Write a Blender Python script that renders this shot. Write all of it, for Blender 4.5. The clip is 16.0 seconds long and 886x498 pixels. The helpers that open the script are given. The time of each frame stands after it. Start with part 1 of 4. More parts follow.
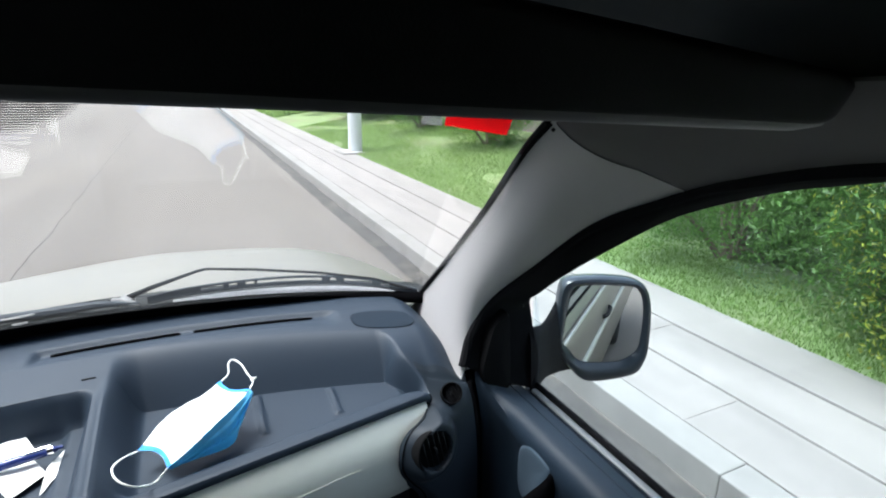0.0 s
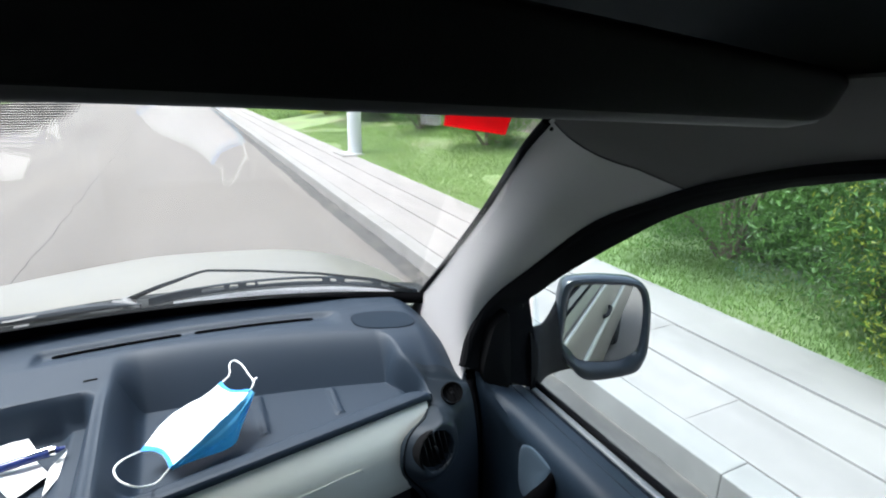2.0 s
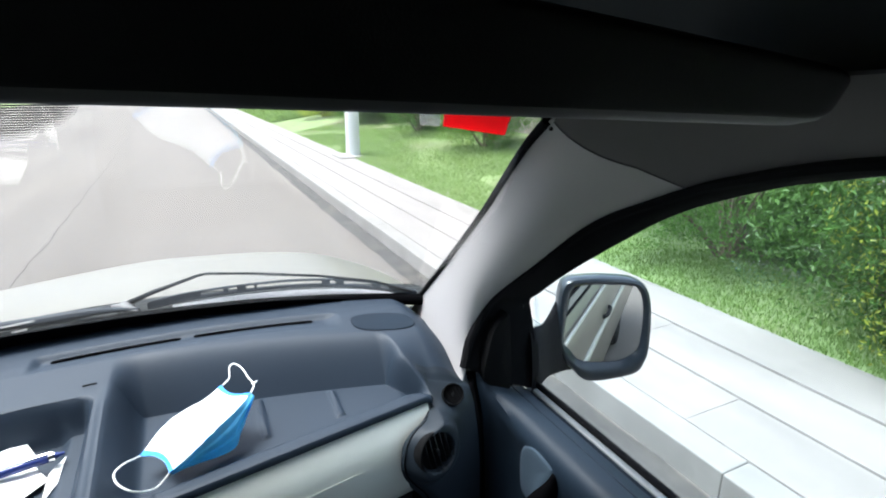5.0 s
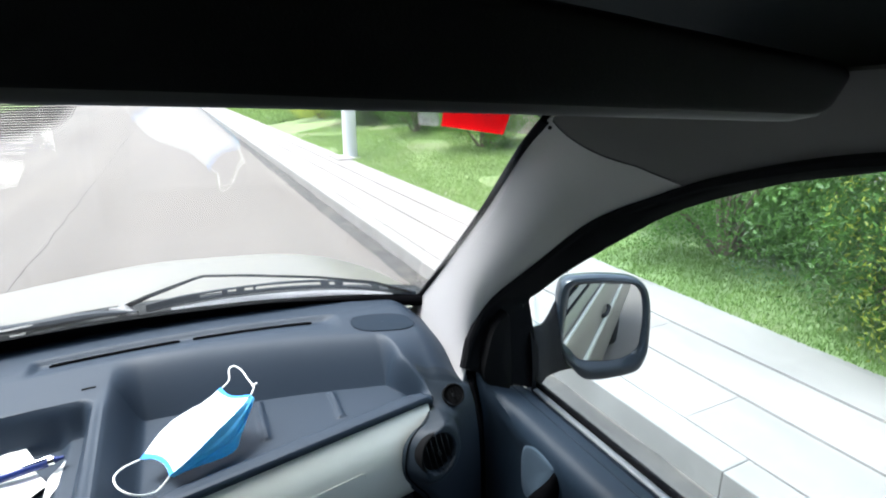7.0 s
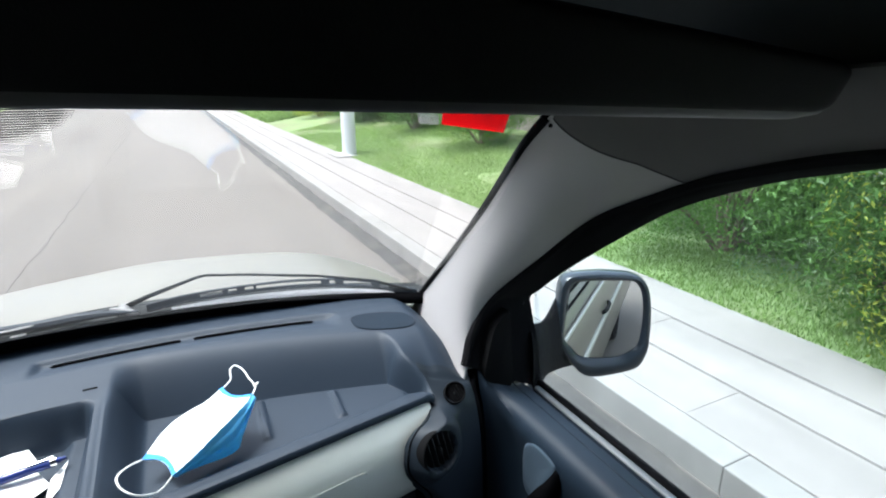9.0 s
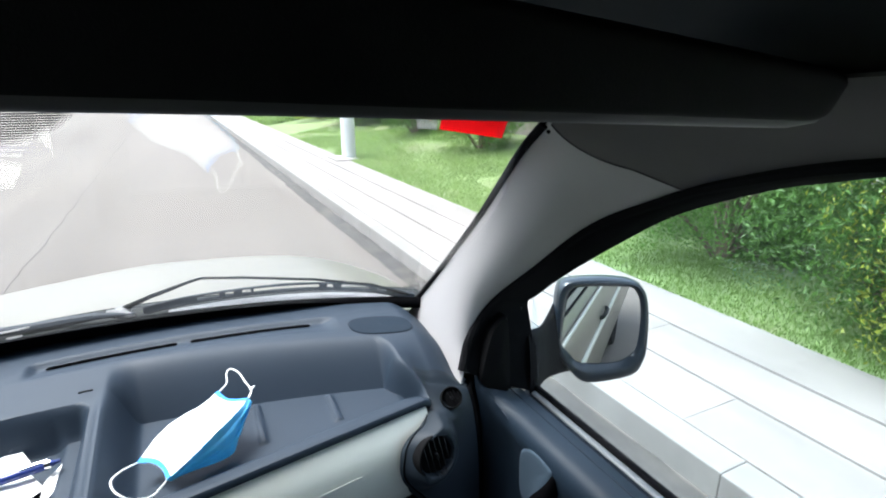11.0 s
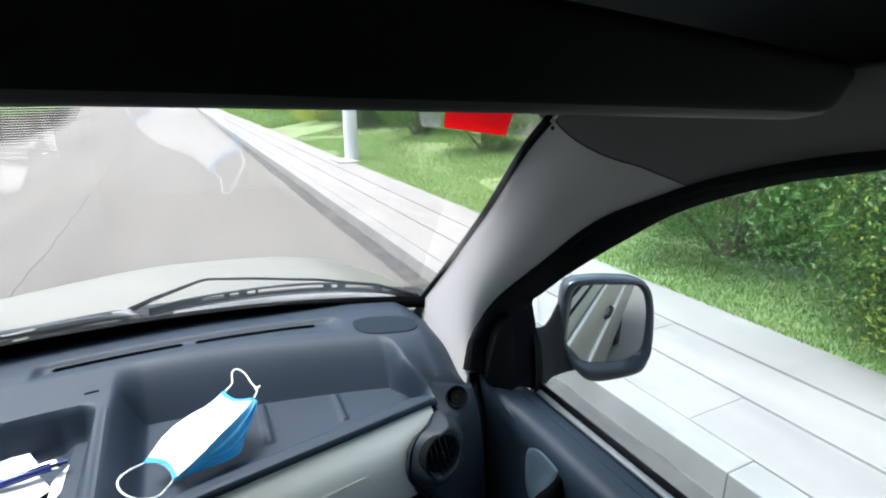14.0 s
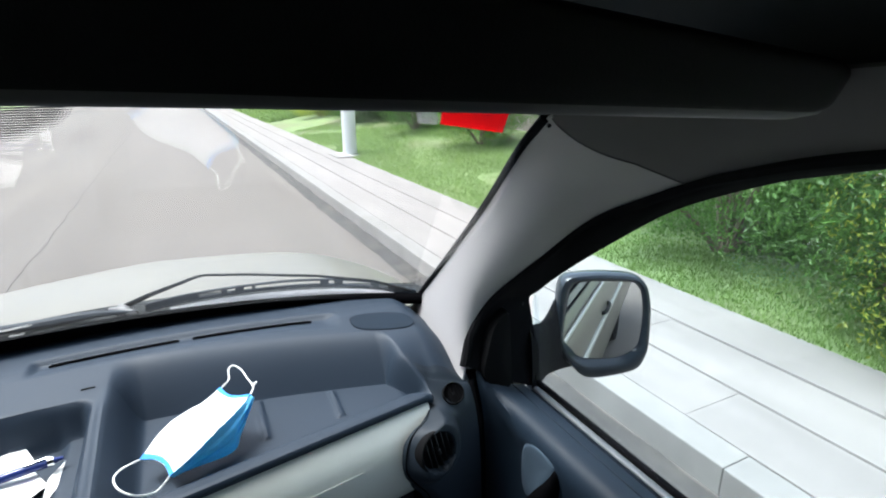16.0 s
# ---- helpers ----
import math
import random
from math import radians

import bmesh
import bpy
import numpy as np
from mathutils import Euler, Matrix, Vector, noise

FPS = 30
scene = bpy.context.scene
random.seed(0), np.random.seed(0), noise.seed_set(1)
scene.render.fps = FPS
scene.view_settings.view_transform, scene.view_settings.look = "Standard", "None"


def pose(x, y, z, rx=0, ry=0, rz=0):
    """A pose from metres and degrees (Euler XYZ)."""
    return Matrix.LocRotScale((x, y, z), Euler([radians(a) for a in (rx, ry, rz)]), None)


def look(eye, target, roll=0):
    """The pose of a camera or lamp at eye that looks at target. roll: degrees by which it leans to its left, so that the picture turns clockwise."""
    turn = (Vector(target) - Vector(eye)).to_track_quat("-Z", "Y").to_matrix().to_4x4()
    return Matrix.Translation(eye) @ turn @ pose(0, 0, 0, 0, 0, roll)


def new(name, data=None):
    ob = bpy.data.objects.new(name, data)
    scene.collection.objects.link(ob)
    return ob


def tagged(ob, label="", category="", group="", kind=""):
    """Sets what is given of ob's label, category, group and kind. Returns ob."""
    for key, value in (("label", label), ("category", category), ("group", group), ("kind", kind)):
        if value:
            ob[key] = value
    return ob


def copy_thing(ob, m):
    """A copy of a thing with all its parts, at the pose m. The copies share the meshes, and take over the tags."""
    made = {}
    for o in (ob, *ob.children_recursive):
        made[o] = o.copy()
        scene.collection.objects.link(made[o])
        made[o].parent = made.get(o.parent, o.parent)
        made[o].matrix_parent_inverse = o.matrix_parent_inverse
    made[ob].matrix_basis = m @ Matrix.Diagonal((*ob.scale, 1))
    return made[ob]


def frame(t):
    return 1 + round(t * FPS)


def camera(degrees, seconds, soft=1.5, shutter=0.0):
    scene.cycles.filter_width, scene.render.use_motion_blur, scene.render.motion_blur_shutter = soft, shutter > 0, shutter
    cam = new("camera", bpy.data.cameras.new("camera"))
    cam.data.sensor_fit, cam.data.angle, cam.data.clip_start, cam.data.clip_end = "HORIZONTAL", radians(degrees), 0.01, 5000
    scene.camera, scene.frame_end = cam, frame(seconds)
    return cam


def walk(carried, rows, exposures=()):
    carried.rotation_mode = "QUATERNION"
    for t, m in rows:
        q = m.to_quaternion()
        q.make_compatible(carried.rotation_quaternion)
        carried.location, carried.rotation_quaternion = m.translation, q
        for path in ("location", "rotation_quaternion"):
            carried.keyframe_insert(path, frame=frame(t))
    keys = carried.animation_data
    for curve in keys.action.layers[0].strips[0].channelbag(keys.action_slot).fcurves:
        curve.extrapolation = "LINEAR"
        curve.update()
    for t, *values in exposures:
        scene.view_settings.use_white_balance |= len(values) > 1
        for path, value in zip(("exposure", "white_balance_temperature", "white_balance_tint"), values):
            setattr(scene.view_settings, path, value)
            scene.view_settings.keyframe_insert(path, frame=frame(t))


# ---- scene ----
EYE = 1.5
cam = camera(80.0, 16.0, soft=2.0)
PATH = [
    (0, 0.0030, -0.0018, 1.5046, -25.664, -17.653, -1.077),
    (0.5, 0.0020, -0.0052, 1.4990, -25.799, -17.040, -0.430),
    (1, 0.0013, -0.0050, 1.5020, -25.849, -17.321, -0.846),
    (1.5, 0.0039, -0.0057, 1.5015, -25.558, -17.259, -0.904),
    (2, 0.0019, -0.0059, 1.5031, -25.742, -17.489, -0.767),
    (2.5, 0.0038, -0.0037, 1.5041, -25.685, -17.617, -1.001),
    (3, 0.0020, -0.0047, 1.5047, -25.837, -17.554, -0.732),
    (3.5, 0.0030, -0.0032, 1.5011, -25.823, -17.339, -0.360),
    (4, 0.0003, -0.0045, 1.5020, -26.000, -17.369, -0.383),
    (6.5, 0.0041, -0.0003, 1.5009, -25.982, -17.213, -0.341),
    (7, -0.0000, -0.0017, 1.5004, -26.345, -17.242, 0.025),
    (7.5, 0.0019, -0.0030, 1.5001, -26.209, -17.215, 0.185),
    (8, -0.0000, -0.0008, 1.4999, -26.436, -17.108, 0.185),
    (8.5, 0.0024, -0.0011, 1.5032, -26.094, -17.200, -0.536),
    (9, -0.0008, 0.0003, 1.5025, -26.490, -17.582, 0.343),
    (11.5, 0.0010, -0.0003, 1.5038, -26.490, -17.107, -0.168),
    (12, 0.0010, -0.0006, 1.5010, -26.466, -17.135, -0.069),
    (12.5, -0.0001, 0.0003, 1.5000, -26.514, -17.002, -0.004),
    (13, 0.0002, 0.0002, 1.5011, -26.400, -17.104, 0.190),
    (13.5, 0.0006, -0.0005, 1.5005, -26.261, -17.074, 0.351),
    (14, -0.0010, 0.0002, 1.4987, -26.270, -16.973, 0.398),
    (14.5, -0.0012, -0.0015, 1.4995, -26.498, -17.110, 0.168),
    (15, 0.0014, 0.0006, 1.5002, -26.348, -17.176, 0.383),
    (15.5, -0.0016, -0.0003, 1.5005, -26.437, -17.662, 0.369),
    (16, 0.0020, 0.0006, 1.5016, -26.409, -17.528, 0.223),
]
EXPOSURES = [(t, e, 5860, 5) for t, e in ((0, 1.82), (1, 1.86), (2.5, 1.93), (3.5, 2.12), (4.2, 2.05), (6.5, 2.02), (7.2, 2.16), (8.5, 2.07), (9, 1.95), (11.5, 2.12), (12.5, 2.10), (14.5, 1.87), (16, 1.86))]
walk(cam, [(t, pose(x, y, z, 90 + p, r, w)) for t, x, y, z, w, p, r in PATH], EXPOSURES)

# ---- light ----
world = bpy.data.worlds.new("overcast_sky")
scene.world = world
world.use_nodes = True
sky_nodes = world.node_tree
sky_tex = sky_nodes.nodes.new("ShaderNodeTexSky")
sky_tex.sky_type = "NISHITA"
sky_tex.sun_disc = False
sky_tex.sun_elevation = radians(65)
sky_tex.sun_rotation = radians(-52)
sky_tex.dust_density = 4.0
pale = sky_nodes.nodes.new("ShaderNodeHueSaturation")
pale.inputs["Saturation"].default_value = 0.42
sky_nodes.links.new(sky_tex.outputs[0], pale.inputs["Color"])
sky_nodes.links.new(pale.outputs[0], sky_nodes.nodes["Background"].inputs[0])
sky_nodes.nodes["Background"].inputs[1].default_value = 0.15
sun = new("sun", bpy.data.lights.new("sun", "SUN"))
sun.data.energy = 1.5
sun.data.angle = radians(25)
sun.data.color = (1.0, 0.96, 0.9)
sun.matrix_world = look((0, 0, 50), (18, -14, 0))


# ---- materials ----
def rgb(c):
    return (*c, 1.0)


def surface(name, colour, rough=0.6, metal=0.0, vary=0.15, scale=8.0, fine=120.0, bump=0.1, stretch=(1, 1, 1), spec=0.5, coat=0.0,
            transmission=0.0, isle=0.0, dirt=None, dirt_scale=1.5, dirt_amount=0.5, sheen=0.0):
    """A surface with broad blotches, fine grain and relief; dirt: a second colour in patches."""
    m = bpy.data.materials.new(name)
    m.use_nodes = True
    t, n, link = m.node_tree, m.node_tree.nodes, m.node_tree.links.new
    b = n["Principled BSDF"]
    co = n.new("ShaderNodeNewGeometry")
    mp = n.new("ShaderNodeMapping")
    mp.inputs["Scale"].default_value = stretch
    link(co.outputs["Position"], mp.inputs["Vector"])
    big, small = n.new("ShaderNodeTexNoise"), n.new("ShaderNodeTexNoise")
    for q, s, d in ((big, scale, 5.0), (small, fine, 3.0)):
        q.inputs["Scale"].default_value = s
        q.inputs["Detail"].default_value = d
        link(mp.outputs[0], q.inputs["Vector"])
    both = n.new("ShaderNodeMath")
    both.operation = "MULTIPLY_ADD"
    link(big.outputs["Fac"], both.inputs[0])
    both.inputs[1].default_value = 0.65
    half = n.new("ShaderNodeMath")
    half.operation = "MULTIPLY"
    half.inputs[1].default_value = 0.35
    link(small.outputs["Fac"], half.inputs[0])
    link(half.outputs[0], both.inputs[2])
    ramp = n.new("ShaderNodeMapRange")
    ramp.inputs["From Min"].default_value, ramp.inputs["From Max"].default_value = 0.3, 0.7
    ramp.inputs["To Min"].default_value, ramp.inputs["To Max"].default_value = 1 - vary, 1 + vary
    link(both.outputs[0], ramp.inputs["Value"])
    last = ramp.outputs[0]
    if isle:
        info = n.new("ShaderNodeObjectInfo")
        isl = n.new("ShaderNodeMapRange")
        isl.inputs["To Min"].default_value, isl.inputs["To Max"].default_value = 1 - isle, 1 + isle
        link(info.outputs["Random"], isl.inputs["Value"])
        geo_isl = n.new("ShaderNodeMapRange")
        geo_isl.inputs["To Min"].default_value, geo_isl.inputs["To Max"].default_value = 1 - isle, 1 + isle
        link(co.outputs["Random Per Island"], geo_isl.inputs["Value"])
        m1, m2 = n.new("ShaderNodeMath"), n.new("ShaderNodeMath")
        m1.operation = m2.operation = "MULTIPLY"
        link(last, m1.inputs[0])
        link(isl.outputs[0], m1.inputs[1])
        link(m1.outputs[0], m2.inputs[0])
        link(geo_isl.outputs[0], m2.inputs[1])
        last = m2.outputs[0]
    scl = n.new("ShaderNodeVectorMath")
    scl.operation = "SCALE"
    scl.inputs[0].default_value = colour
    link(last, scl.inputs["Scale"])
    out = scl.outputs[0]
    if dirt:
        dn = n.new("ShaderNodeTexNoise")
        dn.inputs["Scale"].default_value, dn.inputs["Detail"].default_value = dirt_scale, 6.0
        link(mp.outputs[0], dn.inputs["Vector"])
        dr = n.new("ShaderNodeMapRange")
        dr.inputs["From Min"].default_value, dr.inputs["From Max"].default_value = 0.5, 0.68
        dr.inputs["To Max"].default_value = dirt_amount
        link(dn.outputs["Fac"], dr.inputs["Value"])
        mix = n.new("ShaderNodeMix")
        mix.data_type = "RGBA"
        link(dr.outputs[0], mix.inputs["Factor"])
        link(out, mix.inputs["A"])
        mix.inputs["B"].default_value = rgb(dirt)
        out = mix.outputs["Result"]
    link(out, b.inputs["Base Color"])
    rr = n.new("ShaderNodeMapRange")
    rr.inputs["To Min"].default_value, rr.inputs["To Max"].default_value = max(0.02, rough - 0.1), min(1, rough + 0.1)
    link(big.outputs["Fac"], rr.inputs["Value"])
    link(rr.outputs[0], b.inputs["Roughness"])
    b.inputs["Metallic"].default_value = metal
    b.inputs["Specular IOR Level"].default_value = spec
    b.inputs["Coat Weight"].default_value = coat
    b.inputs["Sheen Weight"].default_value = sheen
    if bump:
        bp = n.new("ShaderNodeBump")
        bp.inputs["Strength"].default_value = bump
        bp.inputs["Distance"].default_value = 0.3 / fine
        link(small.outputs["Fac"], bp.inputs["Height"])
        link(bp.outputs[0], b.inputs["Normal"])
    if transmission:
        tr = n.new("ShaderNodeBsdfTranslucent")
        link(out, tr.inputs["Color"])
        mx = n.new("ShaderNodeMixShader")
        mx.inputs[0].default_value = transmission
        link(b.outputs[0], mx.inputs[1])
        link(tr.outputs[0], mx.inputs[2])
        link(mx.outputs[0], n["Material Output"].inputs["Surface"])
    return m


def glass(name, tint, ior=1.5, dust=0.0):
    """Window glass: clear through, with a gloss that grows at grazing angles."""
    m = bpy.data.materials.new(name)
    m.use_nodes = True
    n, link = m.node_tree.nodes, m.node_tree.links.new
    n.remove(n["Principled BSDF"])
    clear = n.new("ShaderNodeBsdfTransparent")
    clear.inputs[0].default_value = rgb(tint)
    gloss = n.new("ShaderNodeBsdfGlossy")
    gloss.inputs["Roughness"].default_value = 0.0
    edge = n.new("ShaderNodeLayerWeight")
    edge.inputs["Blend"].default_value = 0.5
    power = n.new("ShaderNodeMath")
    power.operation = "POWER"
    power.inputs[1].default_value = 5.0
    link(edge.outputs["Facing"], power.inputs[0])
    fr = n.new("ShaderNodeMapRange")
    fr.inputs["To Min"].default_value, fr.inputs["To Max"].default_value = ((ior - 1) / (ior + 1)) ** 2, 1.0
    link(power.outputs[0], fr.inputs["Value"])
    mx = n.new("ShaderNodeMixShader")
    link(fr.outputs[0], mx.inputs[0])
    link(clear.outputs[0], mx.inputs[1])
    link(gloss.outputs[0], mx.inputs[2])
    out = mx.outputs[0]
    if dust:
        film = n.new("ShaderNodeBsdfTranslucent")
        film.inputs[0].default_value = (0.85, 0.84, 0.8, 1)
        patch = n.new("ShaderNodeTexNoise")
        patch.inputs["Scale"].default_value, patch.inputs["Detail"].default_value = 3.0, 4.0
        where = n.new("ShaderNodeNewGeometry")
        link(where.outputs["Position"], patch.inputs["Vector"])
        amount = n.new("ShaderNodeMapRange")
        amount.inputs["To Min"].default_value, amount.inputs["To Max"].default_value = dust * 0.6, dust * 1.4
        link(patch.outputs["Fac"], amount.inputs["Value"])
        dusty = n.new("ShaderNodeMixShader")
        link(amount.outputs[0], dusty.inputs[0])
        link(out, dusty.inputs[1])
        link(film.outputs[0], dusty.inputs[2])
        out = dusty.outputs[0]
    link(out, n["Material Output"].inputs["Surface"])
    return m


DASH = surface("dash_plastic", (0.0103, 0.0196, 0.0340), 0.6, spec=0.4, vary=0.1, scale=5, fine=900, bump=0.35)
DASH_DARK = surface("dark_plastic", (0.014, 0.015, 0.018), 0.55, spec=0.25, vary=0.15, scale=6, fine=700, bump=0.25)
BLACK = surface("black_plastic", (0.007, 0.007, 0.008), 0.65, spec=0.1, vary=0.2, scale=9, fine=500, bump=0.1)
# dash plastic again, with the shade on the pod put into the colour
POD = surface("pod_plastic_shaded", (0.0085, 0.0140, 0.0215), 0.6, spec=0.35, vary=0.1, scale=5, fine=900, bump=0.35)
VENT = surface("vent_plastic", (0.005, 0.005, 0.0055), 0.8, spec=0.08, vary=0.2, scale=9, fine=500, bump=0.1)
COWL = surface("scuttle_plastic", (0.010, 0.013, 0.014), 0.5, spec=0.2, vary=0.3, scale=14, fine=260, bump=0.15, dirt=(0.045, 0.045, 0.042), dirt_scale=9, dirt_amount=0.4)
VOID = surface("matt_black_opening", (0.003, 0.003, 0.0035), 1.0, spec=0.0, vary=0.2, scale=20, fine=300, bump=0.0)
RUBBER = surface("black_rubber", (0.008, 0.008, 0.009), 0.95, spec=0.04, vary=0.2, scale=20, fine=300, bump=0.1)
SILVER = surface("silver_plastic", (0.60, 0.605, 0.54), 0.4, metal=0.2, vary=0.06, scale=4, fine=800, bump=0.05)
PILLAR = surface("pillar_trim", (0.345, 0.331, 0.330), 0.75, vary=0.05, scale=5, fine=600, bump=0.2)
HEADLINER = surface("dark_headliner_cloth", (0.040, 0.045, 0.047), 0.95, spec=0.2, vary=0.08, scale=12, fine=900, bump=0.4)
# roof trim darker than the pillar trim: the shade under the roof is coloured in
LINER = surface("roof_trim_shaded", (0.100, 0.095, 0.096), 0.95, vary=0.08, scale=12, fine=900, bump=0.4)
# cabin shade is in the visor's near-black colour, windscreen light in its hem's
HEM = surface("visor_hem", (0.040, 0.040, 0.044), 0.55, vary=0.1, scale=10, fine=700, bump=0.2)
VISOR = surface("visor_vinyl_shaded", (0.0032, 0.0038, 0.0043), 0.75, spec=0.15, vary=0.1, scale=10, fine=700, bump=0.3)
DOOR = surface("door_plastic", (0.011, 0.0195, 0.0315), 0.55, spec=0.3, vary=0.1, scale=5, fine=800, bump=0.3)
MIRROR_SHELL = surface("mirror_shell_plastic", (0.008, 0.0135, 0.0210), 0.33, spec=0.4, vary=0.1, scale=8, fine=500, bump=0.1, coat=0.35)
SPEAKER = surface("speaker_cloth", (0.0112, 0.0182, 0.0285), 0.9, spec=0.2, vary=0.1, scale=30, fine=800, bump=0.4)
PALE_TRIM = surface("pale_satin_trim", (0.25, 0.255, 0.265), 0.4, vary=0.12, scale=14, fine=300, bump=0.1, dirt=(0.20, 0.20, 0.20), dirt_scale=11, dirt_amount=0.4)
BLADE_GREY = surface("weathered_blade_rubber", (0.030, 0.037, 0.047), 0.5, spec=0.3, vary=0.2, scale=20, fine=300, bump=0.1)
CLAW = surface("worn_metal_and_glints", (0.22, 0.22, 0.215), 0.55, vary=0.2, scale=20, fine=300, bump=0.1)
STRIP = surface("satin_strip", (0.20, 0.21, 0.215), 0.4, spec=0.5, vary=0.08, scale=8, fine=600, bump=0.05)
LOUVRE = surface("vent_blade", (0.007, 0.007, 0.008), 0.32, spec=0.4, vary=0.1, scale=9, fine=500, bump=0.0)
HANDLE = surface("handle_plastic", (0.070, 0.098, 0.130), 0.45, vary=0.1, scale=8, fine=600, bump=0.1)
PAINT = surface("beige_metallic_paint", (0.19, 0.176, 0.140), 0.4, metal=0.3, vary=0.05, scale=3, fine=900, bump=0.02, coat=0.2, dirt=(0.28, 0.26, 0.21), dirt_amount=0.3)
WHITE_CLOTH = surface("white_nonwoven", (0.8, 0.82, 0.84), 0.9, vary=0.03, scale=30, fine=900, bump=0.25, transmission=0.15)
BLUE_CLOTH = surface("blue_nonwoven", (0.24, 0.68, 0.95), 0.9, vary=0.12, scale=40, fine=900, bump=0.3, transmission=0.55)
BAND = surface("blue_seam_band", (0.07, 0.30, 0.78), 0.9, vary=0.08, scale=40, fine=900, bump=0.3)
ELASTIC = surface("white_elastic", (0.8, 0.8, 0.78), 0.9, vary=0.05, scale=60, fine=900, bump=0.3)
PAPER = surface("white_paper", (0.78, 0.78, 0.75), 0.85, vary=0.04, scale=20, fine=500, bump=0.1)
PEN_BLUE = surface("pen_blue", (0.02, 0.035, 0.16), 0.25, vary=0.05, scale=50, fine=500, bump=0.0)
CHROME = surface("chrome", (0.7, 0.7, 0.72), 0.15, metal=1.0, vary=0.03, scale=50, fine=400, bump=0.0)
FILM = glass("clear_film", (0.75, 0.76, 0.76), 1.5, 0.12)
RED = surface("red_film", (0.95, 0.02, 0.05), 0.4, vary=0.04, scale=30, fine=300, bump=0.0, transmission=0.75)
MIRROR = bpy.data.materials.new("mirror_silver")
MIRROR.use_nodes = True
MIRROR.node_tree.nodes["Principled BSDF"].inputs["Base Color"].default_value = (0.78, 0.77, 0.76, 1)
MIRROR.node_tree.nodes["Principled BSDF"].inputs["Metallic"].default_value = 1.0
MIRROR.node_tree.nodes["Principled BSDF"].inputs["Roughness"].default_value = 0.0
WINDSHIELD = glass("windshield_glass", (0.955, 0.945, 0.937), 1.62, 0.005)
SIDE_GLASS = glass("side_glass", (0.925, 0.965, 0.985), 1.25, 0.006)
ASPHALT = surface("worn_asphalt", (0.143, 0.1275, 0.111), 0.9, vary=0.16, scale=1.6, fine=150, bump=0.5, stretch=(1, 0.10, 1), dirt=(0.105, 0.092, 0.079), dirt_scale=0.9, dirt_amount=0.7)
TAR = surface("dark_asphalt_seam", (0.092, 0.084, 0.075), 0.85, vary=0.3, scale=6, fine=160, bump=0.5)
GUTTER = surface("gutter_grit", (0.06, 0.056, 0.052), 0.9, vary=0.35, scale=3, fine=150, bump=0.5, dirt=(0.13, 0.12, 0.10), dirt_scale=2.0, dirt_amount=0.6)
SLAB = surface("concrete_slab", (0.240, 0.222, 0.206), 0.9, vary=0.18, scale=5, fine=140, stretch=(1, 0.25, 1), bump=0.4, isle=0.05, dirt=(0.28, 0.265, 0.24), dirt_scale=1.2, dirt_amount=0.5)
KERB = surface("kerb_stone", (0.235, 0.225, 0.21), 0.9, vary=0.16, scale=5, fine=120, bump=0.5, isle=0.07, dirt=(0.19, 0.178, 0.16), dirt_scale=3, dirt_amount=0.6)
JOINT = surface("joint_mortar", (0.165, 0.155, 0.143), 0.95, vary=0.25, scale=9, fine=120, bump=0.4)
EARTH = surface("verge_earth", (0.170, 0.235, 0.090), 0.95, vary=0.25, scale=2, fine=60, bump=0.7, dirt=(0.14, 0.12, 0.07), dirt_scale=0.8, dirt_amount=0.6)
GRASS = surface("grass_blades", (0.180, 0.285, 0.070), 0.8, vary=0.25, scale=0.8, fine=6, bump=0.0, isle=0.08, transmission=0.5)
LEAF = surface("shrub_leaves", (0.105, 0.215, 0.040), 0.5, vary=0.45, scale=1.1, fine=14, bump=0.0, isle=0.3, transmission=0.55)
LEAF_YELLOW = surface("yellowish_leaves", (0.30, 0.36, 0.045), 0.5, vary=0.3, scale=1.1, fine=14, bump=0.0, isle=0.3, transmission=0.5)
BARK = surface("bark", (0.14, 0.11, 0.08), 0.95, vary=0.3, scale=6, fine=60, bump=0.8, stretch=(1, 1, 0.3))
STONE = surface("rough_wall_stone", (0.34, 0.31, 0.28), 0.95, vary=0.25, scale=3, fine=60, bump=0.8, isle=0.15, dirt=(0.2, 0.18, 0.15), dirt_scale=1.5, dirt_amount=0.6)
POLE = surface("galvanised_paint", (0.62, 0.64, 0.64), 0.5, metal=0.2, vary=0.06, scale=4, fine=200, bump=0.05)


# ---- mesh tools ----
def finish(name, bm, mat, parent=None, label="", smooth=True):
    bmesh.ops.recalc_face_normals(bm, faces=bm.faces)
    me = bpy.data.meshes.new(name)
    bm.to_mesh(me)
    bm.free()
    if smooth:
        for p in me.polygons:
            p.use_smooth = True
        me.set_sharp_from_angle(angle=radians(38))
    me.materials.append(mat)
    ob = new(name, me)
    if parent is not None:
        ob.parent = parent
    if label:
        ob["label"] = label
    return ob


def part(name, bm, mat, parent, label="", smooth=True):
    return finish(name, bm, mat, parent, label, smooth)


def spline(pts, n):
    """n points along a Catmull-Rom curve through pts, evenly by parameter."""
    p = [Vector(q) for q in pts]
    out = []
    for i in range(n):
        u = i / (n - 1) * (len(p) - 1)
        k = min(int(u), len(p) - 2)
        f = u - k
        a, b = p[k], p[k + 1]
        pa = p[k - 1] if k > 0 else a * 2 - b
        pb = p[k + 2] if k + 2 < len(p) else b * 2 - a
        out.append(0.5 * ((2 * a) + (b - pa) * f + (2 * pa - 5 * a + 4 * b - pb) * f * f + (3 * a - pa - 3 * b + pb) * f ** 3))
    return out


